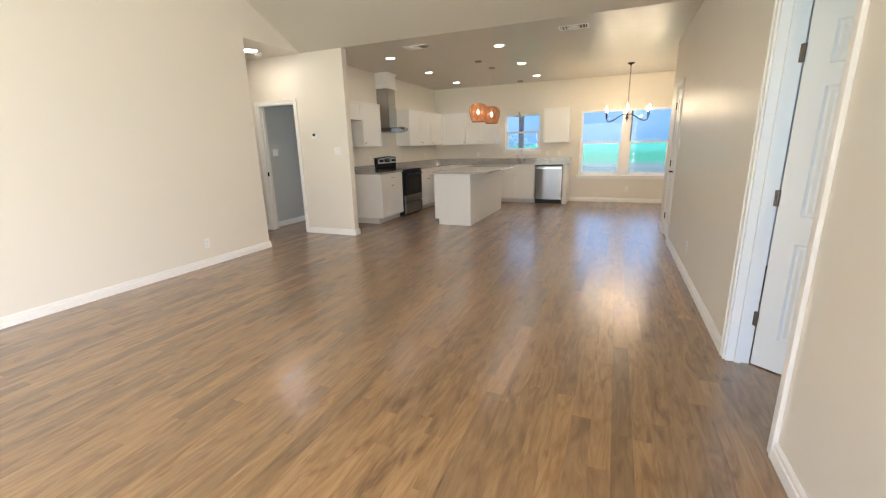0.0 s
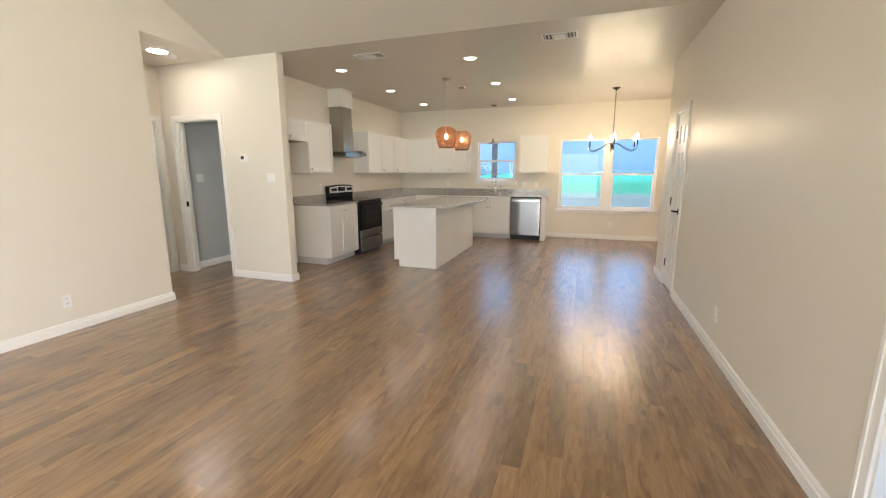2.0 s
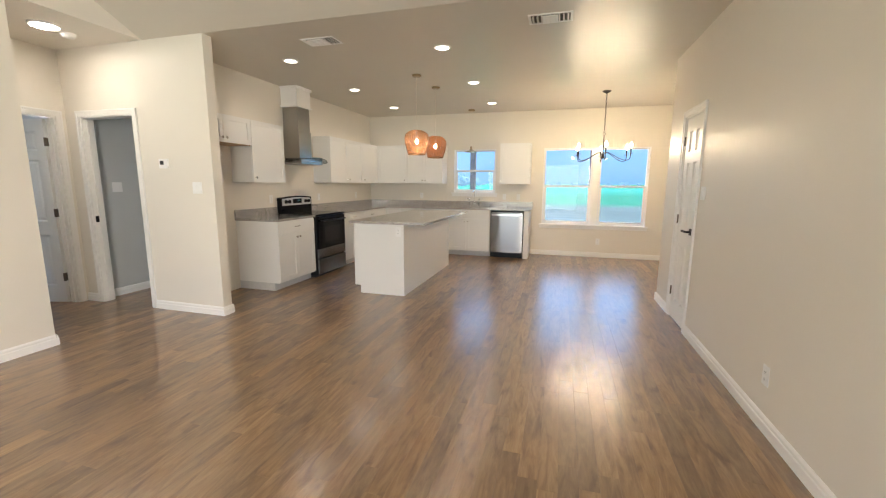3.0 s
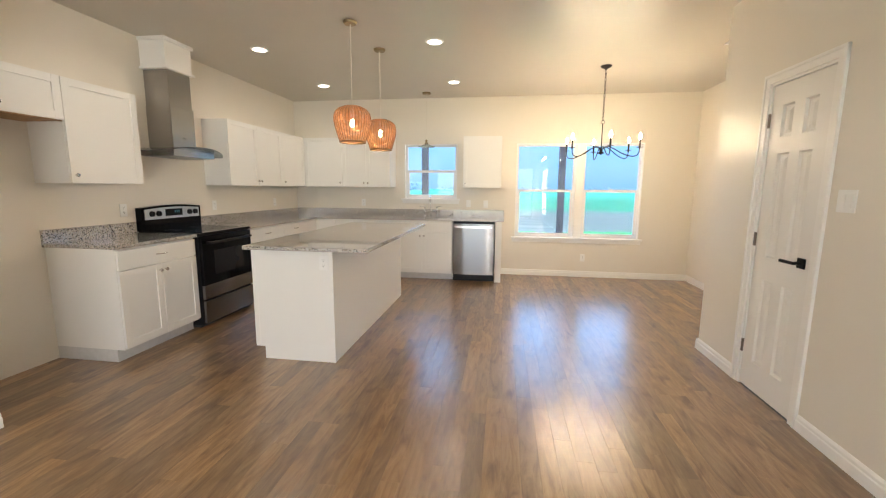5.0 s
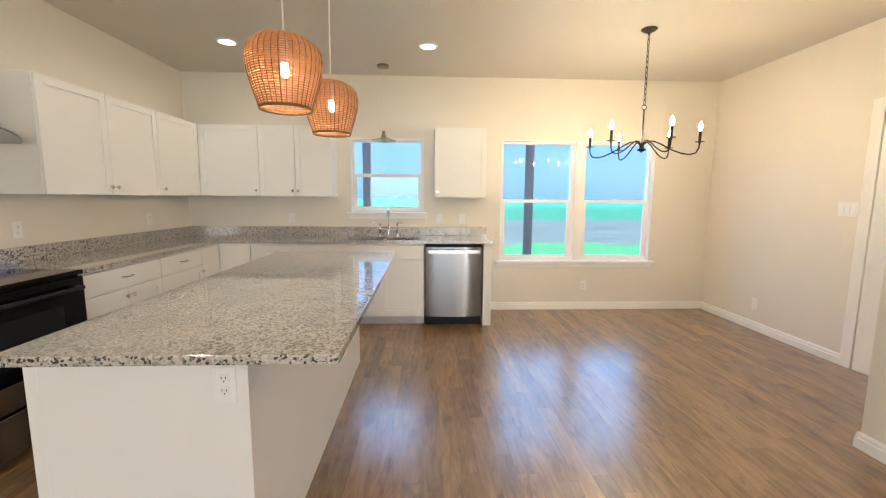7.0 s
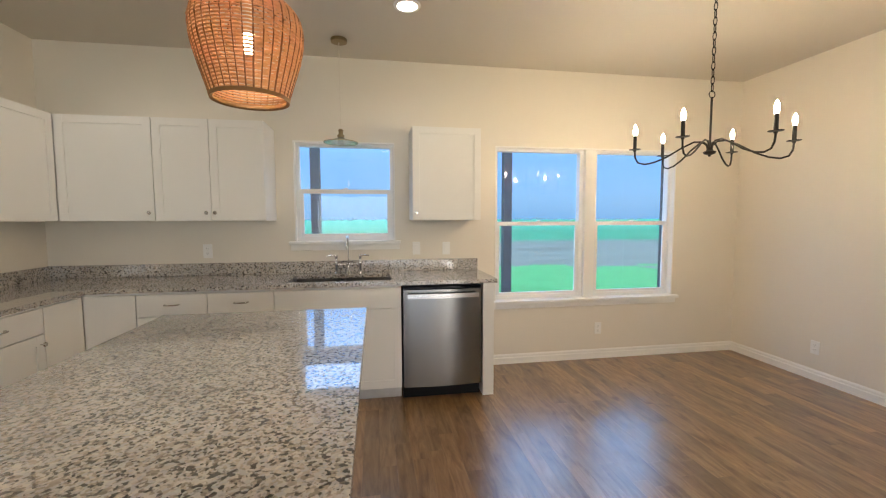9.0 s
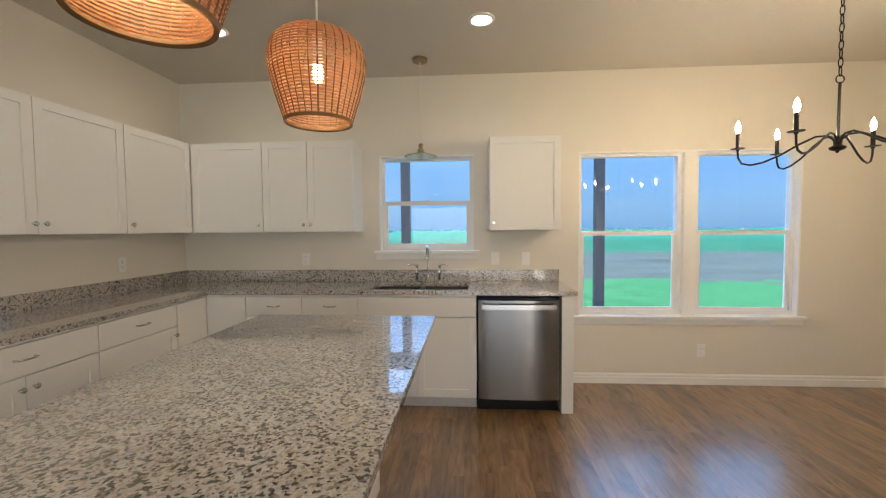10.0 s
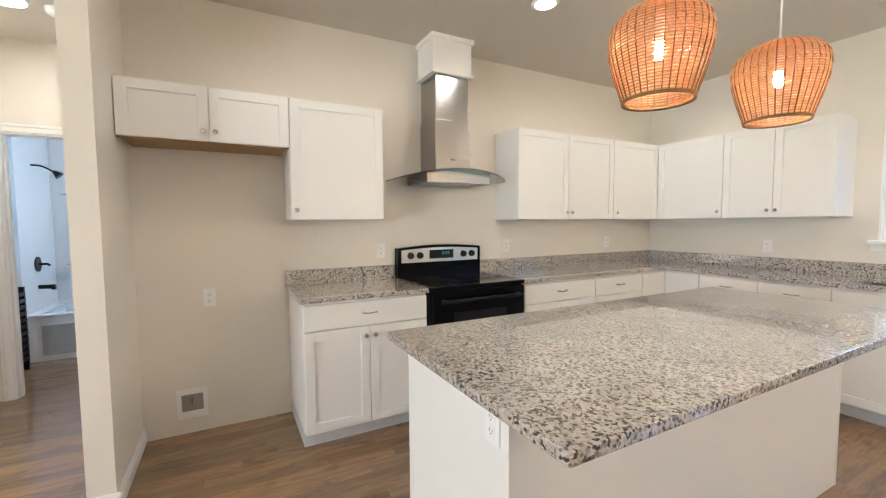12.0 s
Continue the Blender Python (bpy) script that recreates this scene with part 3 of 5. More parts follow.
# ---- windows ----
def window(name, x0, x1, z0, z1, panes, label):
    """Vinyl single-hung units side by side in a lined reveal, with stool and apron."""
    th = thing(name, label, "window", kind="structure")
    yf = YB + 0.075
    part("lining", box(box(box(B(), x0, x0 + 0.012, YB - 0.004, yf, z0, z1), x1 - 0.012, x1, YB - 0.004, yf, z0, z1), x0 + 0.012, x1 - 0.012, YB - 0.004, yf, z1 - 0.012, z1), TRIM, th)
    part("window_sill", box(B(), x0 - 0.045, x1 + 0.045, YB - 0.05, yf, z0 - 0.022, z0 + 0.004, 0.004), TRIM, th, "white painted window stool")
    part("apron", box(B(), x0 - 0.035, x1 + 0.035, YB - 0.016, YB, z0 - 0.075, z0 - 0.022, 0.003), TRIM, th)
    zm = (z0 + z1) / 2
    for a, c in panes:
        bm = B()
        f = 0.038
        for u0, u1, w0, w1 in ((a, a + f, z0, z1), (c - f, c, z0, z1), (a + f, c - f, z0 + 0.004, z0 + 0.004 + f), (a + f, c - f, z1 - f, z1)):
            box(bm, u0, u1, yf - 0.02, yf + 0.05, w0, w1)
        fr = part("window_frame", bm, VINYL, th, "white vinyl window frame", smooth=None)
        bm = B()
        s = 0.028
        for u0, u1, w0, w1 in ((a + f, a + f + s, z0 + f, zm - 0.012), (c - f - s, c - f, z0 + f, zm - 0.012), (a + f + s, c - f - s, z0 + f, z0 + f + s), (a + f, c - f, zm - 0.012, zm + 0.026)):
            box(bm, u0, u1, yf - 0.008, yf + 0.014, w0, w1)
        part("lower_sash", bm, VINYL, th, smooth=None)
        for w0, w1, yy in ((z0 + f + s, zm - 0.012, yf + 0.003), (zm + 0.026, z1 - f, yf + 0.03)):
            g = part("pane", box(B(), a + f, c - f, yy, yy + 0.004, w0, w1), GLASS, th, smooth=None)
            g.visible_shadow = False
        part("sash_lock", box(box(B(), (a + c) / 2 - 0.02, (a + c) / 2 + 0.02, yf - 0.016, yf - 0.006, zm + 0.026, zm + 0.034, 0.002), (a + c) / 2 - 0.006, (a + c) / 2 + 0.014, yf - 0.02, yf - 0.008, zm + 0.03, zm + 0.04, 0.002), VINYL, th)
    return th


window("window_1", *W1, [(W1[0], W1[1])], "white single-hung kitchen window above the sink")
window("window_2", *W2, [(W2[0], 0.510), (0.612, W2[1])], "wide white double window of the dining area")
structure("window_mullion", box(B(), 0.510, 0.612, YB + 0.012, YB + 0.12, W2[2], W2[3]), TRIM, "white post between the dining windows", "window post")

# ---- outside ----
bm = B()
q = [bm.verts.new(p) for p in ((-3000, -3000, -0.16), (3000, -3000, -0.16), (3000, 3000, -0.16), (-3000, 3000, -0.16))]
bm.faces.new(q)
structure("ground", bm, GROUND, "green lawn, gravel strip and wide green field", "ground")
structure("porch_slab", box(B(), -6.0, 4.2, 10.57, 13.5, -0.158, -0.04), CONCRETE, "grey concrete porch slab", "porch")
structure("porch_beam", box(B(), -6.0, 4.2, 13.27, 13.43, 2.50, 2.74, 0.005), POSTW, "dark stained porch beam", "beam")
for x in (-5.45, -2.38, 0.69, 3.66):
    th = thing("porch_post", "dark stained square wooden porch post", "post", pose(x, 13.35, -0.04), "porch posts")
    part("shaft", box(B(), -0.07, 0.07, -0.07, 0.07, 0.0, 2.54, 0.004), POSTW, th)
    part("base_trim", box(B(), -0.085, 0.085, -0.085, 0.085, 0.0, 0.14, 0.004), POSTW, th)


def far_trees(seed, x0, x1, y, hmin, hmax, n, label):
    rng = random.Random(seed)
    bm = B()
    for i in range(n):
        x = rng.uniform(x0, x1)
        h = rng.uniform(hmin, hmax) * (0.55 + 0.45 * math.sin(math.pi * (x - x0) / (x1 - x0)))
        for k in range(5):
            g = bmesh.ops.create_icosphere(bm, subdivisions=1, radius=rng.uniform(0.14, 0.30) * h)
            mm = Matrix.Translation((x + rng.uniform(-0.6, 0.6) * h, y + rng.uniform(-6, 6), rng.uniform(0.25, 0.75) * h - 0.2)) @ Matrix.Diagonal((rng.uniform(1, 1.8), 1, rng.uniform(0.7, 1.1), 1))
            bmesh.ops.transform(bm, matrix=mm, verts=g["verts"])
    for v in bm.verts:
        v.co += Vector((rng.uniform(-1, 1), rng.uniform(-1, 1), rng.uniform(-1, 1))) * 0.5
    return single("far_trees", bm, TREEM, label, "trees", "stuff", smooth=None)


far_trees(3, -300, 300, 420, 3, 5, 220, "row of far trees along the horizon, glowing blue for haze")
far_trees(5, -78, -46, 230, 5, 9, 60, "clump of far trees in the field, glowing blue for haze")

# ---- cabinets ----
FT = 0.019


def knob(x, z, parent):
    bm = lathe(B(), [(0.0001, 0.014), (0.012, 0.0135), (0.0148, 0.008), (0.012, 0.003), (0.005, 0.0), (0.0045, -0.016), (0.0001, -0.016)], 14)
    bmesh.ops.transform(bm, matrix=Matrix.Translation((x, -FT - 0.016, z)) @ Matrix.Rotation(radians(90), 4, "X"), verts=bm.verts)
    return part("knob", bm, NICKEL, parent, "satin nickel knob")


def pull(x, z, parent, w=0.09):
    pts = [(x - w / 2, -FT, z), (x - w / 2 + 0.004, -FT - 0.022, z), (x - w / 4, -FT - 0.030, z), (x, -FT - 0.032, z), (x + w / 4, -FT - 0.030, z), (x + w / 2 - 0.004, -FT - 0.022, z), (x + w / 2, -FT, z)]
    return part("pull_handle", tube(B(), pts, [0.006, 0.005, 0.0045, 0.0045, 0.0045, 0.005, 0.006], 8), NICKEL, parent, "satin nickel bow pull")


def cab_door(th, x0, x1, z0, z1, knob_at=None, rail=0.055):
    """Shaker door on the carcass face at y = 0: recessed panel, with stiles and rails round it."""
    x0, x1, z0, z1 = x0 + 0.002, x1 - 0.002, z0 + 0.002, z1 - 0.002
    y1, y0 = -0.001, -0.001 - FT
    d = part("door", box(B(), x0 + rail, x1 - rail, y0 + 0.009, y1, z0 + rail, z1 - rail), CAB, th, smooth=None)
    for a, c in ((x0, x0 + rail), (x1 - rail, x1)):
        part("stile", box(B(), a, c, y0, y1, z0, z1, 0.0012), CAB, d)
    for a, c in ((z0, z0 + rail), (z1 - rail, z1)):
        part("rail", box(B(), x0 + rail, x1 - rail, y0 + 0.0003, y1, a, c, 0.0008), CAB, d)
    if knob_at:
        knob(knob_at[0], knob_at[1], d)
    return d


def upper_cabinet(m, w, h, doors, label, depth=0.305, raw=False):
    """doors: (x0, x1, side of the knob)."""
    th = thing("wall_cabinet", label, "cabinet", m, "white wall cabinets")
    part("body", box(B(), 0, w, 0, depth, 0.012 if raw else 0, h), CAB, th, smooth=None)
    if raw:
        part("bottom_panel", box(B(), 0.018, w - 0.018, 0.004, depth - 0.002, 0.0, 0.012), CABIN, th, "raw plywood underside", smooth=None)
        part("rail", box(B(), 0, w, -0.0005, 0.018, 0.0, 0.0118), CABIN, th, smooth=None)
    for x0, x1, k in doors:
        kx = x0 + 0.03 if k == "l" else x1 - 0.03
        cab_door(th, x0, x1, 0.0 if not raw else 0.006, h, (kx, 0.06))
    return th


def left_pose(y, z):
    return pose(XK + 0.305, y, z, 0, 0, 90)


def back_pose(x, z):
    return pose(x, YB - 0.325, z)


UZ, UT = 1.368, 2.118
upper_cabinet(left_pose(5.654, 1.805), 0.856, UT - 1.805, [(0.0, 0.428, "r"), (0.428, 0.856, "l")], "short white shaker wall cabinet above the fridge alcove", raw=True)
upper_cabinet(left_pose(6.512, UZ), 0.605, UT - UZ, [(0.0, 0.605, "l")], "single-door white shaker wall cabinet beside the hood")
upper_cabinet(left_pose(8.283, UZ), 1.14, UT - UZ, [(0.0, 0.56, "r"), (0.56, 1.14, "l")], "double-door white shaker wall cabinet beside the hood")
upper_cabinet(left_pose(9.425, UZ), 0.655, UT - UZ, [(0.0, 0.655, "l")], "white shaker wall cabinet in the kitchen corner")
upper_cabinet(back_pose(-3.712, UZ), 0.638, UT - UZ, [(0.022, 0.638, "r")], "white shaker wall cabinet in the kitchen corner", depth=0.325)
upper_cabinet(back_pose(-3.072, UZ), 0.766, UT - UZ, [(0.0, 0.383, "r"), (0.383, 0.766, "l")], "double-door white shaker wall cabinet beside the sink window", depth=0.325)
upper_cabinet(back_pose(-1.182, UZ), 0.566, UT - UZ, [(0.0, 0.566, "l")], "single-door white shaker wall cabinet between the windows", depth=0.325)


def base_cabinet(m, w, drawers, doors, label, hollow=False, depth=0.605):
    """Carcass with toe board; drawers and doors as (x0, x1[, side]). hollow: no top, to take a sink."""
    th = thing("base_cabinet", label, "cabinet", m, "white base cabinets")
    if hollow:
        bm = B()
        for x0, x1, y0, y1, z0, z1 in ((0, 0.018, 0, depth, 0.10, 0.884), (w - 0.018, w, 0, depth, 0.10, 0.884), (0.018, w - 0.018, 0, depth, 0.10, 0.118), (0.018, w - 0.018, depth - 0.006, depth, 0.118, 0.884), (0.018, w - 0.018, 0, 0.018, 0.118, 0.884)):
            box(bm, x0, x1, y0, y1, z0, z1)
        part("body", bm, CAB, th, smooth=None)
    else:
        part("body", box(B(), 0, w, 0, depth, 0.10, 0.884), CAB, th, smooth=None)
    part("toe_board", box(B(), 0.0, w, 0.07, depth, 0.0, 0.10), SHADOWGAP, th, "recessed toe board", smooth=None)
    for x0, x1, handle in drawers:
        d = part("drawer_front", box(B(), x0 + 0.002, x1 - 0.002, -0.001 - FT, -0.001, 0.722, 0.868, 0.002), CAB, th)
        if handle:
            pull((x0 + x1) / 2, 0.80, d)
    top = 0.716 if drawers else 0.868
    for x0, x1, k in doors:
        kx = x0 + 0.03 if k == "l" else x1 - 0.03
        cab_door(th, x0, x1, 0.112, top, (kx, top - 0.055))
    return th


def left_base(y):
    return pose(XK + 0.605, y, 0, 0, 0, 90)


def back_base(x):
    return pose(x, YB - 0.62, 0)


base_cabinet(left_base(6.517), 0.778, [(0, 0.778, True)], [(0, 0.389, "r"), (0.389, 0.778, "l")], "white shaker base cabinet beside the range")
base_cabinet(left_base(8.092), 0.768, [(0.02, 0.768, True)], [(0.02, 0.394, "r"), (0.394, 0.768, "l")], "white shaker base cabinet beside the range")
base_cabinet(left_base(8.862), 0.60, [(0.0, 0.60, True)], [(0.0, 0.60, "r")], "white shaker base cabinet with one drawer")
# corner cabinet, with two narrow doors meeting at the inner corner
th = thing("corner_cabinet", "white corner base cabinet with folding door", "cabinet", None, "white base cabinets")
part("body", box(box(B(), XK, XK + 0.605, 9.464, YB, 0.10, 0.884), XK + 0.605, -3.08, YB - 0.62, YB, 0.10, 0.884), CAB, th, smooth=None)
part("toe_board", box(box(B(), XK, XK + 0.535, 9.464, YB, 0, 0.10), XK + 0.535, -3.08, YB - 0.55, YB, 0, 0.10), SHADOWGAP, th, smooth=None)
part("door", box(B(), XK + 0.606, XK + 0.624, 9.468, YB - 0.642, 0.112, 0.868, 0.002), CAB, th)
d = part("door", box(B(), XK + 0.628, -3.084, YB - 0.639, YB - 0.621, 0.112, 0.868, 0.002), CAB, th)
base_cabinet(back_base(-3.078), 0.88, [(0.0, 0.442, True), (0.444, 0.88, True)], [(0.0, 0.442, "r"), (0.444, 0.88, "l")], "white shaker base cabinet with two drawers")
base_cabinet(back_base(-2.196), 0.896, [(0.0, 0.896, False)], [(0.0, 0.448, "r"), (0.448, 0.896, "l")], "white shaker sink base cabinet", hollow=True)
single("end_panel", box(B(), -0.672, -0.585, YB - 0.64, YB - 0.002, 0.0, 0.884, 0.002), CAB, "white panel closing the counter run beside the dishwasher", "panel")

# ---- worktops ----
CT0, CT1 = 0.886, 0.916


def slab(bm, outline, z0, z1):
    return prism(bm, outline, "z", z0, z1)


th = thing("worktop_short", "grey speckled granite worktop beside the range", "worktop")
part("slab", box(B(), XK, XK + 0.645, 6.497, 7.303, CT0, CT1, 0.003), GRANITE, th)
part("backsplash", box(B(), XK, XK + 0.02, 6.497, 7.303, CT1, CT1 + 0.10, 0.002), GRANITE, th)
SX0, SX1, SY0, SY1 = -2.13, -1.36, 9.88, 10.27     # sink cut-out
th = thing("worktop_corner", "grey speckled granite worktop along two walls", "worktop")
bm = slab(B(), [(XK, 8.085), (XK + 0.645, 8.085), (XK + 0.645, YB - 0.645), (SX0, YB - 0.645), (SX0, YB), (XK, YB)], CT0, CT1)
part("slab", bm, GRANITE, th, smooth=None)
part("slab", box(B(), SX1, -0.56, YB - 0.645, YB, CT0, CT1), GRANITE, th, smooth=None)
part("slab_front", box(B(), SX0, SX1, YB - 0.645, SY0, CT0, CT1), GRANITE, th, smooth=None)
part("slab_back", box(B(), SX0, SX1, SY1, YB, CT0, CT1), GRANITE, th, smooth=None)
part("backsplash", box(B(), XK, XK + 0.02, 8.085, YB - 0.02, CT1, CT1 + 0.10, 0.002), GRANITE, th)
part("backsplash", box(B(), XK, -0.56, YB - 0.02, YB, CT1 + 0.001, CT1 + 0.101, 0.002), GRANITE, th)

# island
th = thing("kitchen_island", "white kitchen island with plain panelled sides", "island", pose(-2.12, 7.81, 0))
part("end_panel", prism(B(), [(-0.365, 0.10), (-0.295, 0.10), (-0.295, 0.0), (0.29, 0.0), (0.29, 0.884), (-0.365, 0.884)], "y", -1.03, -1.012), CAB, th, smooth=None)
part("end_panel", prism(B(), [(-0.365, 0.10), (-0.295, 0.10), (-0.295, 0.0), (0.29, 0.0), (0.29, 0.884), (-0.365, 0.884)], "y", 1.012, 1.03), CAB, th, smooth=None)
part("body", box(B(), -0.33, 0.272, -1.012, 1.012, 0.10, 0.884), CAB, th, smooth=None)
part("back_panel", box(B(), 0.272, 0.2885, -1.012, 1.012, 0.0, 0.884), CAB, th, smooth=None)
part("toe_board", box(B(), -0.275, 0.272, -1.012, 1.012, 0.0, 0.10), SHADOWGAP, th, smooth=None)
part("corner_strip", box(B(), -0.372, -0.332, -1.0315, -1.0, 0.10, 0.884, 0.003), CAB, th)
for i in range(3):
    y0 = -1.0 + i * 0.667
    d = part("door", box(B(), -0.349, -0.331, y0 + 0.004, y0 + 0.66, 0.112, 0.868, 0.002), CAB, th)
single("island_worktop", box(B(), -2.505, -1.532, 6.692, 8.925, CT0, CT1, 0.004), GRANITE, "polished speckled granite slab on the island", "worktop")


# ---- wall plates ----
def wall_plate(kind, m, label):
    """Plate facing -y at the local origin."""
    th = thing("outlet" if kind == "outlet" else "light_switch", label, "outlet" if kind == "outlet" else "light switch", m, "wall plates")
    w = {"double": 0.115, "triple": 0.165}.get(kind, 0.070)
    part("plate", box(B(), -w / 2, w / 2, -0.006, 0, -0.057, 0.057, 0.0025), PLATE, th)
    if kind == "outlet":
        for z in (-0.02, 0.02):
            bm = box(B(), -0.017, 0.017, -0.008, -0.005, z - 0.014, z + 0.014, 0.002)
            f = part("socket", bm, PLATE, th)
            part("slots", box(box(cyl(B(), (0, -0.0084, z - 0.008), (0, -0.007, z - 0.008), 0.0025, seg=8), -0.008, -0.006, -0.0085, -0.007, z - 0.002, z + 0.007), 0.005, 0.007, -0.0085, -0.007, z - 0.002, z + 0.007), SLOT, f, smooth=None)
    else:
        for x in {"double": (-0.023, 0.023), "triple": (-0.046, 0.0, 0.046)}.get(kind, (0.0,)):
            part("rocker", box(B(), x - 0.0165, x + 0.0165, -0.0095, -0.005, -0.033, 0.033, 0.002), PLATE, th)
    return th


for x, z, k in ((0.667, 0.30, "outlet"), (-1.121, 1.116, "switch"), (-0.849, 1.112, "switch"), (-2.856, 1.116, "outlet")):
    wall_plate(k, pose(x, YB, z), "small white wall outlet" if k == "outlet" else "small white rocker switch above the backsplash")
for y, z in ((6.034, 0.87), (7.20, 1.13), (8.40, 1.13), (9.72, 1.13)):
    wall_plate("outlet", pose(XK, y, z, 0, 0, 90), "small white outlet on the kitchen wall")
wall_plate("outlet", pose(XL, 3.545, 0.275, 0, 0, 90), "small white wall outlet above the baseboard")
for y, z, k in ((4.843, 0.31, "outlet"), (6.244, 1.303, "double")):
    wall_plate(k, pose(XR, y, z, 0, 0, -90), "small white wall outlet" if k == "outlet" else "double white rocker switch beside the closet door")
for y, z, k in ((9.6, 0.28, "outlet"), (8.77, 1.29, "triple")):
    wall_plate(k, pose(XD, y, z, 0, 0, -90), "small white plate on the dining wall")
wall_plate("double", pose(-3.545, YS, 1.31), "double white rocker switch on the stub wall")
wall_plate("double", pose(-5.15, 5.91, 1.30, 0, 0, 90), "double white rocker switch in the side room")
wall_plate("outlet", pose(-1.90, 6.78, 0.79), "white outlet on the island's end panel")
th = thing("thermostat", "white thermostat with dark display", "thermostat", pose(-3.935, YS, 1.55))
part("case", box(B(), -0.055, 0.055, -0.024, 0, -0.047, 0.047, 0.006), PLATE, th)
part("screen", box(B(), -0.037, 0.010, -0.0255, -0.023, -0.012, 0.028), SLOT, th, "dark display", smooth=None)
th = thing("door_strike", "black strike plate on the jamb", "strike plate", pose(HN[0] + 0.018, YS + 0.03, 0.95))
part("plate", box(B(), 0, 0.002, -0.020, 0.020, -0.035, 0.035), BLACKM, th, smooth=None)
# recessed water box low in the fridge alcove
th = thing("water_box", "white recessed water supply box in the fridge alcove", "supply box", pose(XK, 5.915, 0.195, 0, 0, 90))
bm = B()
for x0, x1, z0, z1 in ((-0.085, -0.06, -0.095, 0.095), (0.06, 0.085, -0.095, 0.095), (-0.06, 0.06, 0.06, 0.095), (-0.06, 0.06, -0.095, -0.05)):
    box(bm, x0, x1, -0.008, 0, z0, z1)
part("flange", bm, PLATE, th, smooth=None)
# Flat sheet, no hollow: the recess's shade is put into its grey.
part("recess", box(B(), -0.06, 0.06, -0.002, -0.0005, -0.05, 0.06), simple("recess_shade_grey", (0.35, 0.33, 0.31), 0.6), th, smooth=None)
part("valve", tube(cyl(B(), (0, -0.002, 0.03), (0, -0.03, 0.03), 0.009, seg=10), [(0, -0.02, 0.03), (0, -0.02, -0.01)], 0.006), NICKEL, th)

# side door in the dining wall, closed
th = thing("door_frame", "white painted casing round the closed dining side door", "door frame", kind="structure")
for y0, y1 in ((7.60, 7.69), (8.585, 8.675)):
    part("casing_leg", box(B(), XD - 0.018, XD, y0, y1, 0, 2.14, 0.003), TRIM, th)
part("casing_head", box(B(), XD - 0.018, XD, 7.69, 8.585, 2.05, 2.14, 0.003), TRIM, th)
part("door_leaf", box(B(), XD - 0.008, XD - 0.001, 7.694, 8.581, 0.008, 2.046, 0.002), TRIM, th, "plain white door leaf")

# ---- appliances ----
def place_left(y):
    """Pose of a thing whose front looks into the kitchen from its left wall; local +x runs along the wall, -y into the room."""
    return pose(XK, y, 0, 0, 0, 90)


# range
th = thing("electric_range", "black electric range with stainless control panel and drawer", "range", place_left(7.312))
RWD, RD = 0.757, 0.64
part("body", box(B(), 0, RWD, -RD, -0.03, 0.03, 0.895, 0.004), BLACKM, th)
part("kick", box(B(), 0.02, RWD - 0.02, -RD + 0.05, -0.05, 0.0, 0.03), SLOT, th, smooth=None)
ck = part("cooktop", box(B(), -0.004, RWD + 0.004, -RD - 0.03, -0.03, 0.895, 0.922, 0.006), BLACKG, th, "glossy black glass cooktop")
RING = simple("printed_burner_ring", (0.10, 0.10, 0.105), 0.15)
for x, y, r in ((0.20, -0.22, 0.075), (0.55, -0.22, 0.095), (0.20, -0.48, 0.105), (0.55, -0.48, 0.075)):
    bm = lathe(B(), [(r, 0.0), (r + 0.004, 0.0), (r + 0.004, 0.0006), (r, 0.0006), (r, 0.0)], 40, (x, y, 0.922))
    part("burner_ring", bm, RING, ck, "printed grey burner ring")
# back guard with arched top
n = 14
top = [(RWD * i / n, 1.145 + 0.022 * math.sin(math.pi * i / n)) for i in range(n + 1)]
bg = part("back_guard", prism(B(), [(0.0, 0.92)] + top + [(RWD, 0.92)], "y", -0.075, -0.01), BLACKG, th, "arched black back guard", smooth=None)
ptop = [(0.03 + (RWD - 0.06) * i / n, 1.128 + 0.017 * math.sin(math.pi * i / n)) for i in range(n + 1)]
part("control_panel", prism(B(), [(0.03, 1.03)] + ptop + [(RWD - 0.03, 1.03)], "y", -0.082, -0.074), metal("panel_steel", (0.62, 0.62, 0.62), 0.3, (0.5, 1, 60), 0.06), bg, "brushed stainless control panel", smooth=None)
part("clock", box(B(), 0.27, 0.49, -0.0845, -0.081, 1.055, 1.125, 0.001), DARKWIN, bg, "dark clock display")
part("clock_digits", box(box(box(B(), 0.385, 0.40, -0.0855, -0.084, 1.085, 1.11), 0.41, 0.425, -0.0855, -0.084, 1.085, 1.11), 0.435, 0.45, -0.0855, -0.084, 1.085, 1.11), DISPLAY, bg, smooth=None)
for x in (0.105, 0.185, 0.585, 0.665):
    bm = cyl(B(), (x, -0.082, 1.085), (x, -0.102, 1.085), 0.028, 0.024, 24)
    box(bm, x - 0.005, x + 0.005, -0.112, -0.10, 1.062, 1.108, 0.002)
    part("control_knob", bm, BLACKM, bg, "black control knob")
od = part("oven_door", box(B(), 0.006, RWD - 0.006, -RD - 0.035, -RD - 0.002, 0.42, 0.885, 0.006), BLACKG, th, "black glass oven door")
part("oven_window", box(B(), 0.16, RWD - 0.16, -RD - 0.0365, -RD - 0.034, 0.50, 0.74, 0.001), DARKWIN, od, "dark oven window")
bm = cyl(B(), (0.06, -RD - 0.075, 0.825), (RWD - 0.06, -RD - 0.075, 0.825), 0.0125, seg=14)
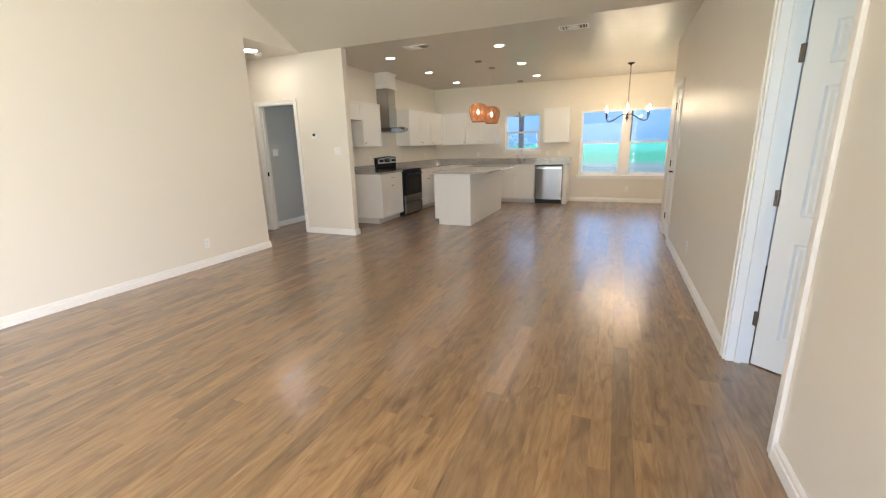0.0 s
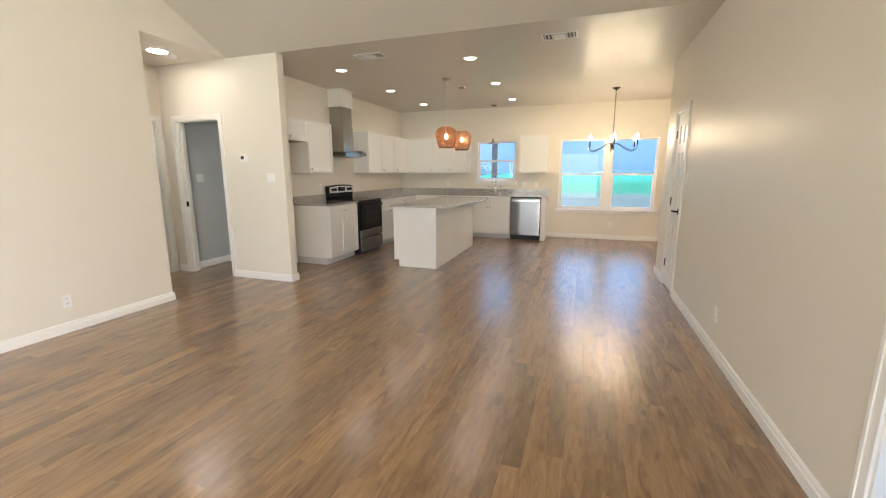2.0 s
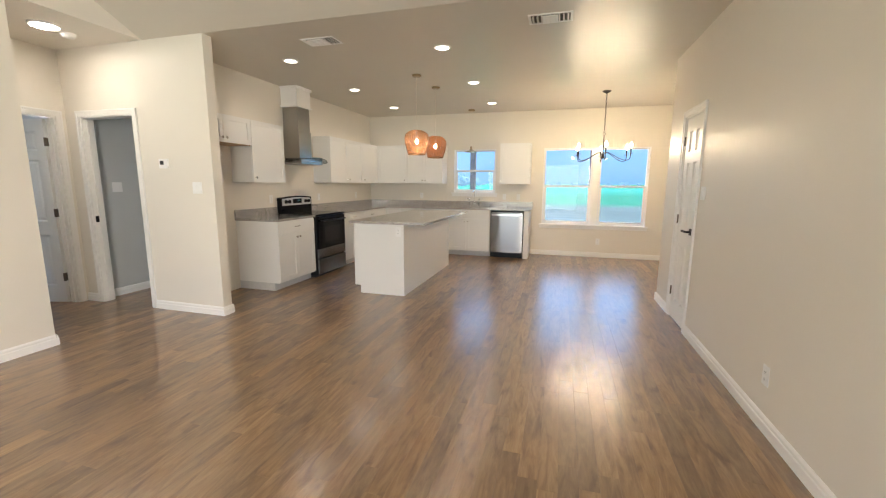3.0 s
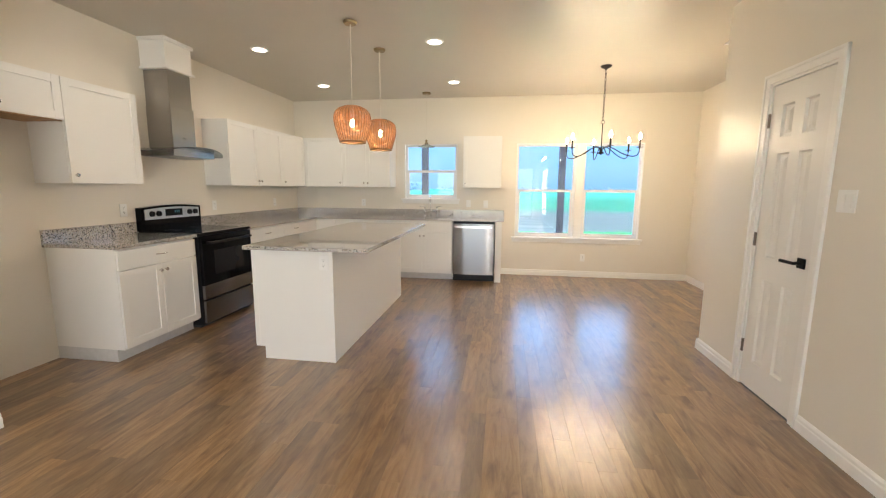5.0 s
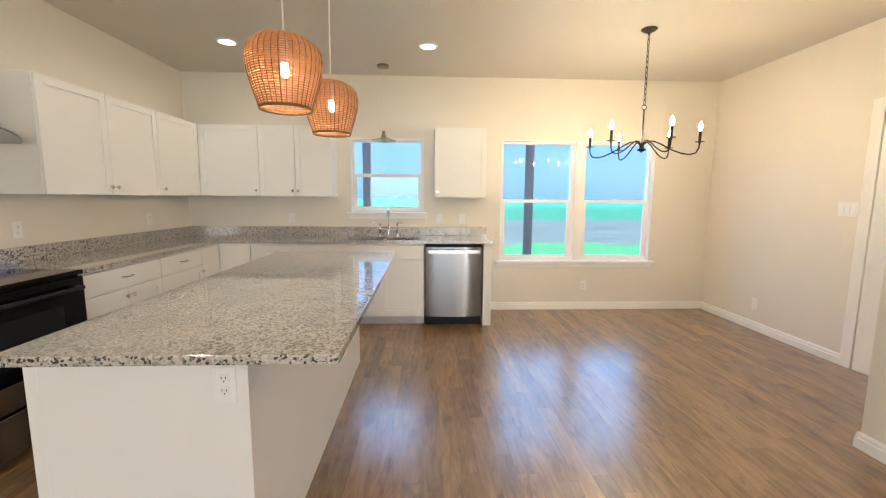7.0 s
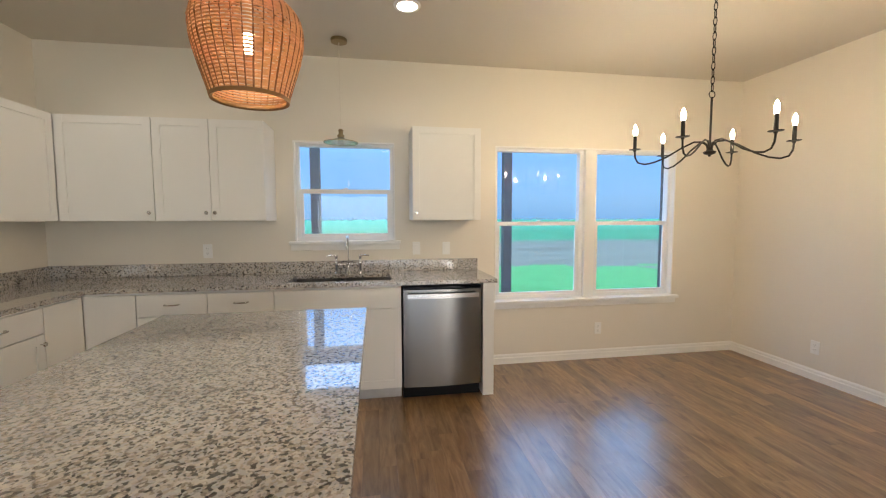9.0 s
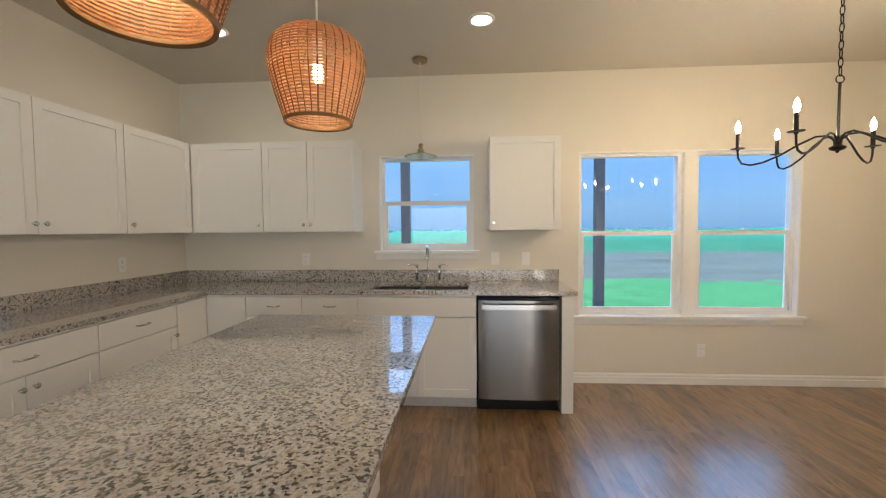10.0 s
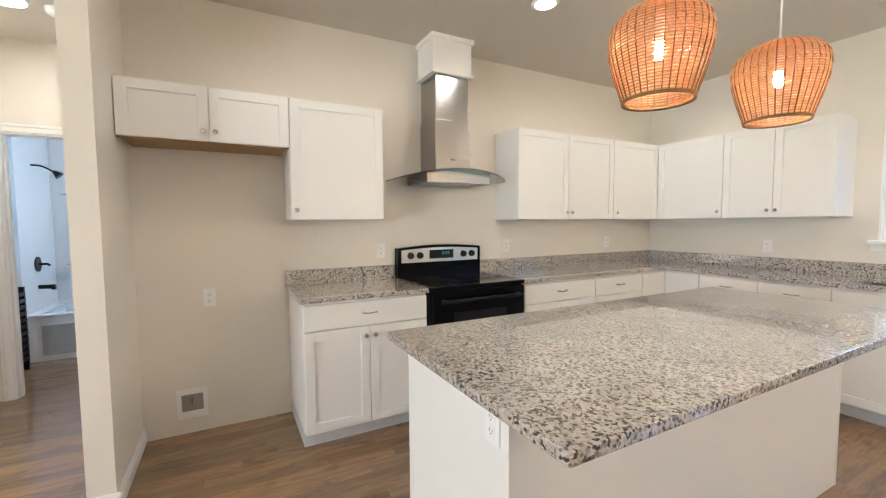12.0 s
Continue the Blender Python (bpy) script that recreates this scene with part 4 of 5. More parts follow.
for x in (0.075, RWD - 0.075):
    box(bm, x - 0.012, x + 0.012, -RD - 0.075, -RD - 0.033, 0.814, 0.836, 0.003)
part("oven_handle", bm, BLACKM, od, "black bar handle")
part("door_band", box(B(), 0.006, RWD - 0.006, -RD - 0.034, -RD - 0.002, 0.285, 0.418, 0.004), STEEL, th, "stainless band of the oven door")
part("drawer", box(B(), 0.006, RWD - 0.006, -RD - 0.034, -RD - 0.002, 0.05, 0.268, 0.005), STEEL, th, "stainless storage drawer")

# hood with its boxed chase
HY = 7.700
single("hood_chase", box(box(box(B(), XK, XK + 0.27, HY - 0.165, HY + 0.165, 2.455, H, 0.002), XK, XK + 0.288, HY - 0.183, HY + 0.183, 2.452, 2.472, 0.002), XK, XK + 0.288, HY - 0.183, HY + 0.183, H - 0.035, H - 0.001, 0.004), TRIM, "white boxed chase with trim above the range hood", "chase")
th = thing("range_hood", "stainless chimney hood with curved glass canopy above the range", "hood", pose(XK, HY, 1.62, 0, 0, 90))
part("upper_chimney", box(B(), -0.142, 0.142, -0.258, 0, 0.48, 0.835, 0.004), STEELH, th)
ch = part("lower_chimney", box(B(), -0.15, 0.15, -0.266, 0, 0.09, 0.50, 0.004), STEELH, th)
part("badge", box(B(), -0.02, 0.02, -0.268, -0.2655, 0.20, 0.206), SLOT, ch, smooth=None)
for k in range(4):
    part("vent_slot", box(B(), 0.1415, 0.1430, -0.20 + k * 0.03, -0.185 + k * 0.03, 0.76, 0.80), SLOT, th, smooth=None)


def arch(u):
    return 0.045 + 0.062 * (1 - (u / 0.45) ** 2)


n = 24
bm = B()
bot, topv = [], []
for j in range(9):
    rb, rt = [], []
    for i in range(n + 1):
        u = -0.45 + 0.90 * i / n
        front = -0.28 - 0.20 * math.sqrt(max(0.0, 1 - (u / 0.465) ** 2))
        y = -0.002 + (front + 0.002) * j / 8
        rb.append(bm.verts.new((u, y, arch(u))))
        rt.append(bm.verts.new((u, y, arch(u) + 0.007)))
    bot.append(rb)
    topv.append(rt)
for grid in (bot, topv):
    for j in range(8):
        for i in range(n):
            bm.faces.new((grid[j][i], grid[j][i + 1], grid[j + 1][i + 1], grid[j + 1][i])).smooth = True
rim = [(0, i) for i in range(n + 1)] + [(j, n) for j in range(1, 9)] + [(8, i) for i in range(n - 1, -1, -1)] + [(j, 0) for j in range(7, 0, -1)]
for (j0, i0), (j1, i1) in zip(rim, rim[1:] + rim[:1]):
    bm.faces.new((bot[j0][i0], bot[j1][i1], topv[j1][i1], topv[j0][i0]))
part("glass_canopy", bm, HOODGLASS, th, "curved smoked glass canopy")
prof = [(-0.27, 0.02)] + [(-0.27 + 0.54 * i / 12, arch(-0.27 + 0.54 * i / 12) - 0.002) for i in range(13)] + [(0.27, 0.02)]
hb = part("hood_body", prism(B(), prof, "y", -0.37, -0.004, True), STEELH, th, "stainless hood body", smooth=30)
part("filter", box(B(), -0.25, 0.25, -0.34, -0.04, 0.014, 0.021), metal("filter_mesh", (0.4, 0.4, 0.4), 0.45, (80, 80, 80), 0.3), hb, "grey grease filter", smooth=None)
for i in range(5):
    part("button", cyl(B(), (-0.06 + 0.03 * i, -0.37, 0.06), (-0.06 + 0.03 * i, -0.374, 0.06), 0.006, seg=10), CHROME, hb)

# dishwasher
th = thing("dishwasher", "stainless dishwasher under the granite worktop", "dishwasher", pose(-1.292, YB - 0.62, 0))
DWW = 0.608
part("tub", box(B(), 0.004, DWW - 0.004, 0.0, 0.58, 0.10, 0.872), SLOT, th, smooth=None)
bm = B()
n = 16
arc = [(0.006 + (DWW - 0.012) * i / n, -0.022 - 0.020 * math.sin(math.pi * i / n) - 0.0016 * math.sin(3 * math.pi * i / n)) for i in range(n + 1)]
prism(bm, [(0.006, -0.001)] + arc + [(DWW - 0.006, -0.001)], "z", 0.105, 0.850, True)
part("door", bm, STEEL, th, "brushed stainless door with a slight bow", smooth=25)
part("control_strip", box(B(), 0.006, DWW - 0.006, -0.022, -0.001, 0.852, 0.874, 0.002), BLACKG, th, "black control strip")
bm = B()
pts = [(0.035 + (DWW - 0.07) * i / 10, -0.072 - 0.012 * math.sin(math.pi * i / 10)) for i in range(11)]
prism(bm, pts + [(x, y + 0.014) for x, y in reversed(pts)], "z", 0.790, 0.824, True)
for x in (0.05, DWW - 0.05):
    box(bm, x - 0.012, x + 0.012, -0.062, -0.022, 0.796, 0.818)
part("handle", bm, NICKEL, th, "stainless bar handle", smooth=25)
part("kick_plate", box(B(), 0.004, DWW - 0.004, 0.04, 0.06, 0.0, 0.10), BLACKM, th, "black kick plate", smooth=None)

# sink and bridge faucet
th = thing("kitchen_sink", "stainless double-bowl sink set under the granite", "sink", pose(0, 0, CT0))
for x0, x1 in ((SX0 - 0.005, -1.765), (-1.735, SX1 + 0.005)):
    bm = B()
    a, c, d = SY0 - 0.005, SY1 + 0.005, 0.0
    w = 0.004
    box(bm, x0, x1, a, c, -0.205, -0.20)
    box(bm, x0, x0 + w, a, c, -0.20, -0.001)
    box(bm, x1 - w, x1, a, c, -0.20, -0.001)
    box(bm, x0 + w, x1 - w, a, a + w, -0.20, -0.001)
    box(bm, x0 + w, x1 - w, c - w, c, -0.20, -0.001)
    bo = part("bowl", bm, SINKM, th, smooth=None)
    part("drain", cyl(B(), ((x0 + x1) / 2, (a + c) / 2, -0.20), ((x0 + x1) / 2, (a + c) / 2, -0.195), 0.04, seg=20), NICKEL, bo)
part("divider", box(B(), -1.765, -1.735, SY0, SY1, -0.05, -0.012, 0.004), SINKM, th)
th = thing("bridge_faucet", "polished chrome bridge faucet with two lever handles", "faucet", pose(-1.715, 10.335, CT1))
for x in (-0.10, 0.10):
    part("leg", lathe(B(), [(0.0001, 0), (0.024, 0), (0.024, 0.008), (0.013, 0.016), (0.011, 0.06), (0.015, 0.07), (0.015, 0.10), (0.010, 0.115), (0.010, 0.14), (0.015, 0.145), (0.012, 0.160), (0.0001, 0.163)], 16, (x, 0, 0)), CHROME, th)
    s = 1 if x > 0 else -1
    part("lever", tube(B(), [(x, 0, 0.15), (x + s * 0.03, -0.005, 0.155), (x + s * 0.075, -0.012, 0.152)], [0.006, 0.0055, 0.007], 10), CHROME, th)
part("bridge", cyl(B(), (-0.10, 0, 0.078), (0.10, 0, 0.078), 0.010, seg=14), CHROME, th)
pts = [(0, 0, 0.07), (0, 0, 0.26)] + [(0, -0.055 + 0.055 * math.cos(a), 0.26 + 0.055 * math.sin(a)) for a in [math.pi * k / 10 for k in range(1, 9)]] + [(0, -0.118, 0.265), (0, -0.128, 0.235)]
part("spout", tube(B(), pts, 0.0115, 12), CHROME, th)
part("centre_foot", lathe(B(), [(0.0001, 0), (0.024, 0), (0.022, 0.010), (0.012, 0.02), (0.012, 0.07), (0.0001, 0.07)], 16), CHROME, th)
part("aerator", lathe(B(), [(0.0001, -0.02), (0.014, -0.02), (0.015, 0.012), (0.011, 0.016)], 14, (0, -0.128, 0.24)), CHROME, th)

# ---- ceiling fixtures ----
th = thing("downlight", "round recessed ceiling downlight glowing warm white", "downlight", pose(-1.28, 6.5, H), "kitchen downlights")
part("trim_ring", lathe(B(), [(0.066, -0.010), (0.084, -0.008), (0.088, -0.001), (0.066, -0.001), (0.066, -0.010)], 36), PLATE, th, "white trim ring")
part("lens", lathe(B(), [(0.0001, -0.0075), (0.045, -0.0075), (0.066, -0.0065), (0.066, -0.002), (0.0001, -0.002)], 36), CAN, th, "glowing lens")
for x, y in CANS[1:]:
    copy_thing(th, pose(x, y, H))
th = thing("hall_light", "round flat hall ceiling light glowing white", "ceiling light", pose(-4.515, 5.0, H))
part("base_ring", lathe(B(), [(0.0001, -0.001), (0.115, -0.001), (0.115, -0.016), (0.10, -0.022), (0.10, -0.016)], 40), PLATE, th)
part("lens", lathe(B(), [(0.0001, -0.026), (0.06, -0.025), (0.10, -0.020), (0.10, -0.012), (0.0001, -0.012)], 40), HALLGLOW, th, "glowing lens")
th = thing("smoke_detector", "round white smoke detector on the hall ceiling", "smoke detector", pose(-4.585, 5.225, H))
part("case", lathe(B(), [(0.0001, -0.040), (0.045, -0.038), (0.058, -0.024), (0.062, -0.001), (0.0001, -0.001)], 32), PLATE, th)
part("test_button", cyl(B(), (0.02, 0, -0.039), (0.02, 0, -0.043), 0.010, seg=14), TRIM, th)


def ceiling_vent(x, y, w, d, label, dark=False):
    th = thing("ceiling_vent", label, "vent", pose(x, y, H))
    bm = B()
    f = 0.022
    for x0, x1, y0, y1 in ((-w / 2, w / 2, -d / 2, -d / 2 + f), (-w / 2, w / 2, d / 2 - f, d / 2), (-w / 2, -w / 2 + f, -d / 2 + f, d / 2 - f), (w / 2 - f, w / 2, -d / 2 + f, d / 2 - f)):
        box(bm, x0, x1, y0, y1, -0.008, -0.001, 0.002)
    part("frame", bm, PLATE, th)
    # Flat dark sheet puts the duct's shade behind the slats; no duct is cut.
    part("backing", box(B(), -w / 2 + f, w / 2 - f, -d / 2 + f, d / 2 - f, -0.003, -0.001), SLOT, th, "dark sheet for the shaded duct opening", smooth=None)
    n = 9 if not dark else 12
    mesh = None
    for i in range(n):
        xx = -w / 2 + f + (w - 2 * f) * (i + 0.5) / n
        if mesh is None:
            mesh = finish(box(B(), -0.0015, 0.0015, -d / 2 + f, d / 2 - f, -0.009, 0.009), "slat", PLATE)
        shared("slat", mesh, th, pose(xx, 0, -0.010, 0, 38 if i < n / 2 or dark else -38, 0))
    if not dark:
        part("damper_plate", box(B(), -w * 0.17, w * 0.17, -d / 2 + f, d / 2 - f, -0.016, -0.012), PLATE, th, smooth=None)
    return th


ceiling_vent(-0.20, 6.01, 0.36, 0.21, "white ceiling air register with slanted slats")
ceiling_vent(-2.37, 6.02, 0.36, 0.21, "white ceiling air register with slanted slats")
th = thing("return_grille", "large ceiling return grille with dark openings", "vent", pose(1.78, 8.10, H))
# No hole in the ceiling: the grille's inner shade is this dark sheet.
part("backing", box(B(), -0.30, 0.30, -0.30, 0.30, -0.004, -0.001), SLOT, th, "dark sheet for the shaded duct opening", smooth=None)
mesh = finish(box(B(), -0.30, 0.30, -0.006, 0.006, -0.012, -0.003), "bar", PLATE)
for i in range(6):
    shared("bar", mesh, th, pose(0, -0.30 + 0.12 * i, 0))
mesh = finish(box(B(), -0.012, 0.012, -0.30, 0.30, -0.013, -0.003), "side_bar", PLATE)
for x in (-0.30, 0.30):
    shared("side_bar", mesh, th, pose(x, 0, 0))


# woven pendants
def shade_radius(s):
    """Radius of the basket shade; s runs from its rim (0) to its crown (1)."""
    pts = [(0.0, 0.108), (0.15, 0.122), (0.35, 0.142), (0.55, 0.156), (0.70, 0.158), (0.82, 0.148), (0.91, 0.122), (0.97, 0.085), (1.0, 0.055)]
    for (a, ra), (c, rc) in zip(pts, pts[1:]):
        if s <= c:
            k = (s - a) / (c - a)
            return ra + (rc - ra) * k
    return pts[-1][1]


PH = 0.308
th = thing("wicker_pendant", "honey wicker basket pendant lamp hanging lit over the island", "pendant lamp", pose(-1.90, 7.45, 1.744), "wicker pendants over the island")
bm = B()
turns, columns = 32, 36
seg = columns * 2
pts, thick = [], []
wob = random.Random(21)
for i in range(turns * seg + 1):
    s = 0.012 + 0.978 * i / (turns * seg)
    a = 2 * math.pi * i / seg
    rad = shade_radius(s) + 0.0009 * math.cos(columns * a + math.pi) + wob.uniform(-0.0005, 0.0005)
    pts.append((rad * math.cos(a), rad * math.sin(a), PH * s + wob.uniform(-0.0007, 0.0007)))
    thick.append(0.0036 + wob.uniform(-0.0006, 0.0005))
tube(bm, pts, thick, 5)
shade = part("shade", bm, WICKER, th, "woven rattan shade", smooth=60)
STAKE = simple("dark_rattan_stake", (0.22, 0.105, 0.042), 0.6)
stakes = [finish(tube(B(), [(shade_radius(s) + 0.0028, 0, PH * s) for s in [0, 0.12, 0.3, 0.5, 0.65, 0.78, 0.86, 0.93, 0.98, 1.0]], r, 5), "stake", STAKE, 50) for r in (0.0017, 0.0021, 0.0028)]
for k in range(columns):
    shared("stake", stakes[wob.choice((0, 0, 1, 1, 2))], shade, pose(0, 0, 0, 0, 0, 360 * k / columns))
part("rim", lathe(B(), [(0.104, 0.0), (0.113, -0.004), (0.116, 0.006), (0.110, 0.012), (0.104, 0.006), (0.104, 0.0)], 48), simple("dark_rattan_binding", (0.20, 0.11, 0.04), 0.6), th, "bound rim")
part("crown_plate", lathe(B(), [(0.0001, 0.312), (0.05, 0.310), (0.058, 0.305), (0.0001, 0.302)], 32), simple("dark_rattan_crown", (0.22, 0.12, 0.05), 0.6), th)
part("socket", cyl(B(), (0, 0, 0.304), (0, 0, 0.196), 0.016, seg=16), PLATE, th)
part("bulb", lathe(B(), [(0.0001, 0.135), (0.010, 0.138), (0.015, 0.150), (0.016, 0.165), (0.013, 0.185), (0.012, 0.195), (0.0001, 0.197)], 20), BULBP, th, "glowing warm bulb")
part("cord", cyl(B(), (0, 0, 0.306), (0, 0, H - 1.744 - 0.02), 0.004, seg=8), CORDW, th)
part("canopy", lathe(B(), [(0.0001, H - 1.745), (0.058, H - 1.745), (0.06, H - 1.754), (0.05, H - 1.767), (0.0001, H - 1.769)], 28), BRASS, th, "aged brass canopy")
copy_thing(th, pose(-1.858, 8.15, 1.744, 0, 0, 40))

# small pendant above the sink
th = thing("sink_pendant", "small brass pendant with shallow pale glass disc above the sink", "pendant lamp", pose(-1.735, 10.06, 1.965))
part("shade", lathe(B(), [(0.012, 0.045), (0.03, 0.036), (0.08, 0.018), (0.128, 0.002), (0.130, 0.0), (0.126, 0.0), (0.08, 0.014), (0.03, 0.031), (0.012, 0.040), (0.012, 0.045)], 40), MILK, th, "pale glass disc shade")
part("shade_rim", lathe(B(), [(0.127, -0.001), (0.132, -0.001), (0.132, 0.004), (0.127, 0.004), (0.127, -0.001)], 40), BRASS, th, "thin brass rim")
part("socket", lathe(B(), [(0.0001, 0.04), (0.026, 0.042), (0.028, 0.056), (0.016, 0.066), (0.016, 0.085), (0.022, 0.092), (0.012, 0.105), (0.0001, 0.108)], 20), BRASS, th, "aged brass socket cap")
part("bulb", ball(B(), (0, 0, 0.005), 0.026), MILK, th)
part("cord", cyl(B(), (0, 0, 0.105), (0, 0, H - 1.965 - 0.02), 0.003, seg=8), CORDW, th)
part("canopy", lathe(B(), [(0.0001, H - 1.966), (0.06, H - 1.966), (0.062, H - 1.972), (0.060, H - 1.99), (0.0001, H - 1.992)], 28), BRASS, th, "aged brass canopy")

# chandelier
CX, CY, CZ = 0.535, 9.0, 1.762
th = thing("chandelier", "black iron chandelier with six lit candle arms", "chandelier", pose(CX, CY, CZ))
hub = part("hub", lathe(B(), [(0.0001, -0.012), (0.006, -0.010), (0.008, -0.002), (0.03, 0.006), (0.036, 0.018), (0.020, 0.026), (0.010, 0.05), (0.008, 0.07), (0.0001, 0.07)], 24), IRON, th)
part("stem", cyl(B(), (0, 0, 0.06), (0, 0, 0.345), 0.0065, seg=12), IRON, th)


def ring_mesh(name, a, c, r):
    pts = [(a * math.cos(t), 0, c * math.sin(t)) for t in [2 * math.pi * i / 16 for i in range(16)]]
    bm = B()
    n = 16
    rings = []
    for i, (x, _, z) in enumerate(pts):
        d = Vector((x / (a * a), 0, z / (c * c))).normalized()
        rings.append([bm.verts.new(Vector((x, 0, z)) + (d * math.cos(k * math.pi / 3) + Vector((0, 1, 0)) * math.sin(k * math.pi / 3)) * r) for k in range(6)])
    for i in range(n):
        p, q = rings[i], rings[(i + 1) % n]
        for k in range(6):
            bm.faces.new((p[k], p[(k + 1) % 6], q[(k + 1) % 6], q[k])).smooth = True
    return finish(bm, name, IRON, 60)


shared("top_ring", ring_mesh("top_ring", 0.020, 0.020, 0.003), th, pose(0, 0, 0.36))
mesh = ring_mesh("chain_link", 0.0095, 0.026, 0.0028)
z, k = 0.40, 0
while z < H - CZ - 0.045:
    shared("chain_link", mesh, th, pose(0, 0, z, 0, 0, 90 * (k % 2) + 20))
    z, k = z + 0.043, k + 1
part("canopy", lathe(B(), [(0.0001, H - CZ - 0.001), (0.062, H - CZ - 0.001), (0.064, H - CZ - 0.006), (0.045, H - CZ - 0.022), (0.014, H - CZ - 0.034), (0.006, H - CZ - 0.05), (0.0001, H - CZ - 0.05)], 28), IRON, th, "black ceiling canopy")
arm_pts = [(0.010, 0.015), (0.014, 0.055), (0.040, 0.080), (0.085, 0.082), (0.15, 0.050), (0.23, 0.000), (0.30, -0.030), (0.355, -0.040), (0.395, -0.028), (0.412, 0.005), (0.415, 0.045)]
arm_mesh = finish(tube(B(), [(r, 0, z) for r, z in arm_pts], 0.0055, 8), "arm", IRON, 60)
cup_mesh = finish(lathe(B(), [(0.0001, 0.042), (0.008, 0.044), (0.010, 0.052), (0.034, 0.056), (0.035, 0.059), (0.014, 0.061), (0.0001, 0.061)], 20, (0.415, 0, 0)), "candle_cup", IRON, 40)
sleeve_mesh = finish(cyl(B(), (0.415, 0, 0.06), (0.415, 0, 0.145), 0.0105, seg=14), "candle_sleeve", IRON, 40)
bulb_mesh = finish(lathe(B(), [(0.006, 0.143), (0.009, 0.155), (0.0122, 0.170), (0.0105, 0.186), (0.005, 0.202), (0.0001, 0.213)], 16, (0.415, 0, 0)), "candle_bulb", BULB, 60)
for k in range(6):
    m = pose(0, 0, 0, 0, 0, 30 + 60 * k)
    arm = shared("arm", arm_mesh, th, m)
    shared("candle_cup", cup_mesh, arm, Matrix())
    shared("candle_sleeve", sleeve_mesh, arm, Matrix(), "black candle sleeve")
    shared("bulb", bulb_mesh, arm, Matrix(), "glowing candle bulb")

# ---- bathroom glimpse ----
th = thing("bathtub", "white alcove bathtub with panelled apron", "bathtub", pose(-6.35, 4.38, 0))
bm = B()
box(bm, -0.055, 0.0, 0.002, 1.5, 0.0, 0.44, 0.006)
box(bm, -0.90, -0.055, 0.002, 1.5, 0.0, 0.12)
box(bm, -0.90, -0.84, 0.002, 1.5, 0.12, 0.44)
box(bm, -0.84, -0.055, 0.002, 0.08, 0.12, 0.44)
box(bm, -0.84, -0.055, 1.44, 1.5, 0.12, 0.44)
part("tub_shell", bm, TUBW, th, smooth=None)
part("tub_rim", box(box(box(B(), -0.08, 0.012, 0.002, 1.5, 0.44, 0.465, 0.008), -0.90, -0.83, 0.002, 1.5, 0.44, 0.465, 0.008), -0.83, -0.08, 0.002, 0.10, 0.44, 0.465, 0.008), TUBW, th)
part("apron_panel", box(B(), 0.001, 0.010, 0.12, 1.4, 0.06, 0.36, 0.004), simple("grey_apron_relief", (0.45, 0.44, 0.42), 0.3), th)
for z in (0.85, 1.3, 1.7):
    part("corner_shelf", box(B(), -0.90, -0.78, 0.10, 1.2, z, z + 0.04, 0.008), TUBW, th)
th = thing("shower_set", "matt black shower arm, round valve and tub spout on the wall", "shower", pose(-6.74, 4.38, 0.70))
part("shower_arm", tube(B(), [(0, 0, 1.27), (0, 0.08, 1.265), (0, 0.16, 1.22), (0, 0.19, 1.20)], 0.009, 10), BLACKM, th)
part("shower_rose", cyl(B(), (0, 0.18, 1.21), (0, 0.225, 1.165), 0.018, 0.042, 18), BLACKM, th)
part("valve_plate", cyl(B(), (0, 0, 0.24), (0, 0.012, 0.24), 0.078, seg=28), BLACKM, th)
part("valve_lever", tube(B(), [(0, 0.01, 0.24), (0, 0.08, 0.24), (0.0, 0.10, 0.22)], 0.012, 10), BLACKM, th)
part("spout", box(cyl(B(), (0, 0, 0), (0, 0.13, -0.005), 0.022, 0.024, 16), -0.02, 0.02, 0.10, 0.135, -0.035, 0.0, 0.004), BLACKM, th)
th = thing("slatted_rack", "dark slatted rack standing beside the tub", "rack", pose(-6.12, 4.17, 0))
for x in (0.0, 0.28):
    part("upright", box(B(), x - 0.015, x + 0.015, 0, 0.30, 0, 0.78, 0.002), BLACKM, th)
for k in range(11):
    part("slat", box(B(), 0.014, 0.266, 0.28, 0.31, 0.10 + 0.06 * k, 0.13 + 0.06 * k), BLACKM, th, smooth=None)
# Added fill lamp to brighten the bathroom; no window or fixture is built here.
area_lamp("bath_fill_lamp", look((-6.2, 5.9, 1.9), (-6.4, 4.4, 1.0)), 0.5, 0.7, 16, (0.75, 0.87, 1.0))

# ---- floor planks ----
PW, PL, GAP = 0.0925, 0.92, 0.0003


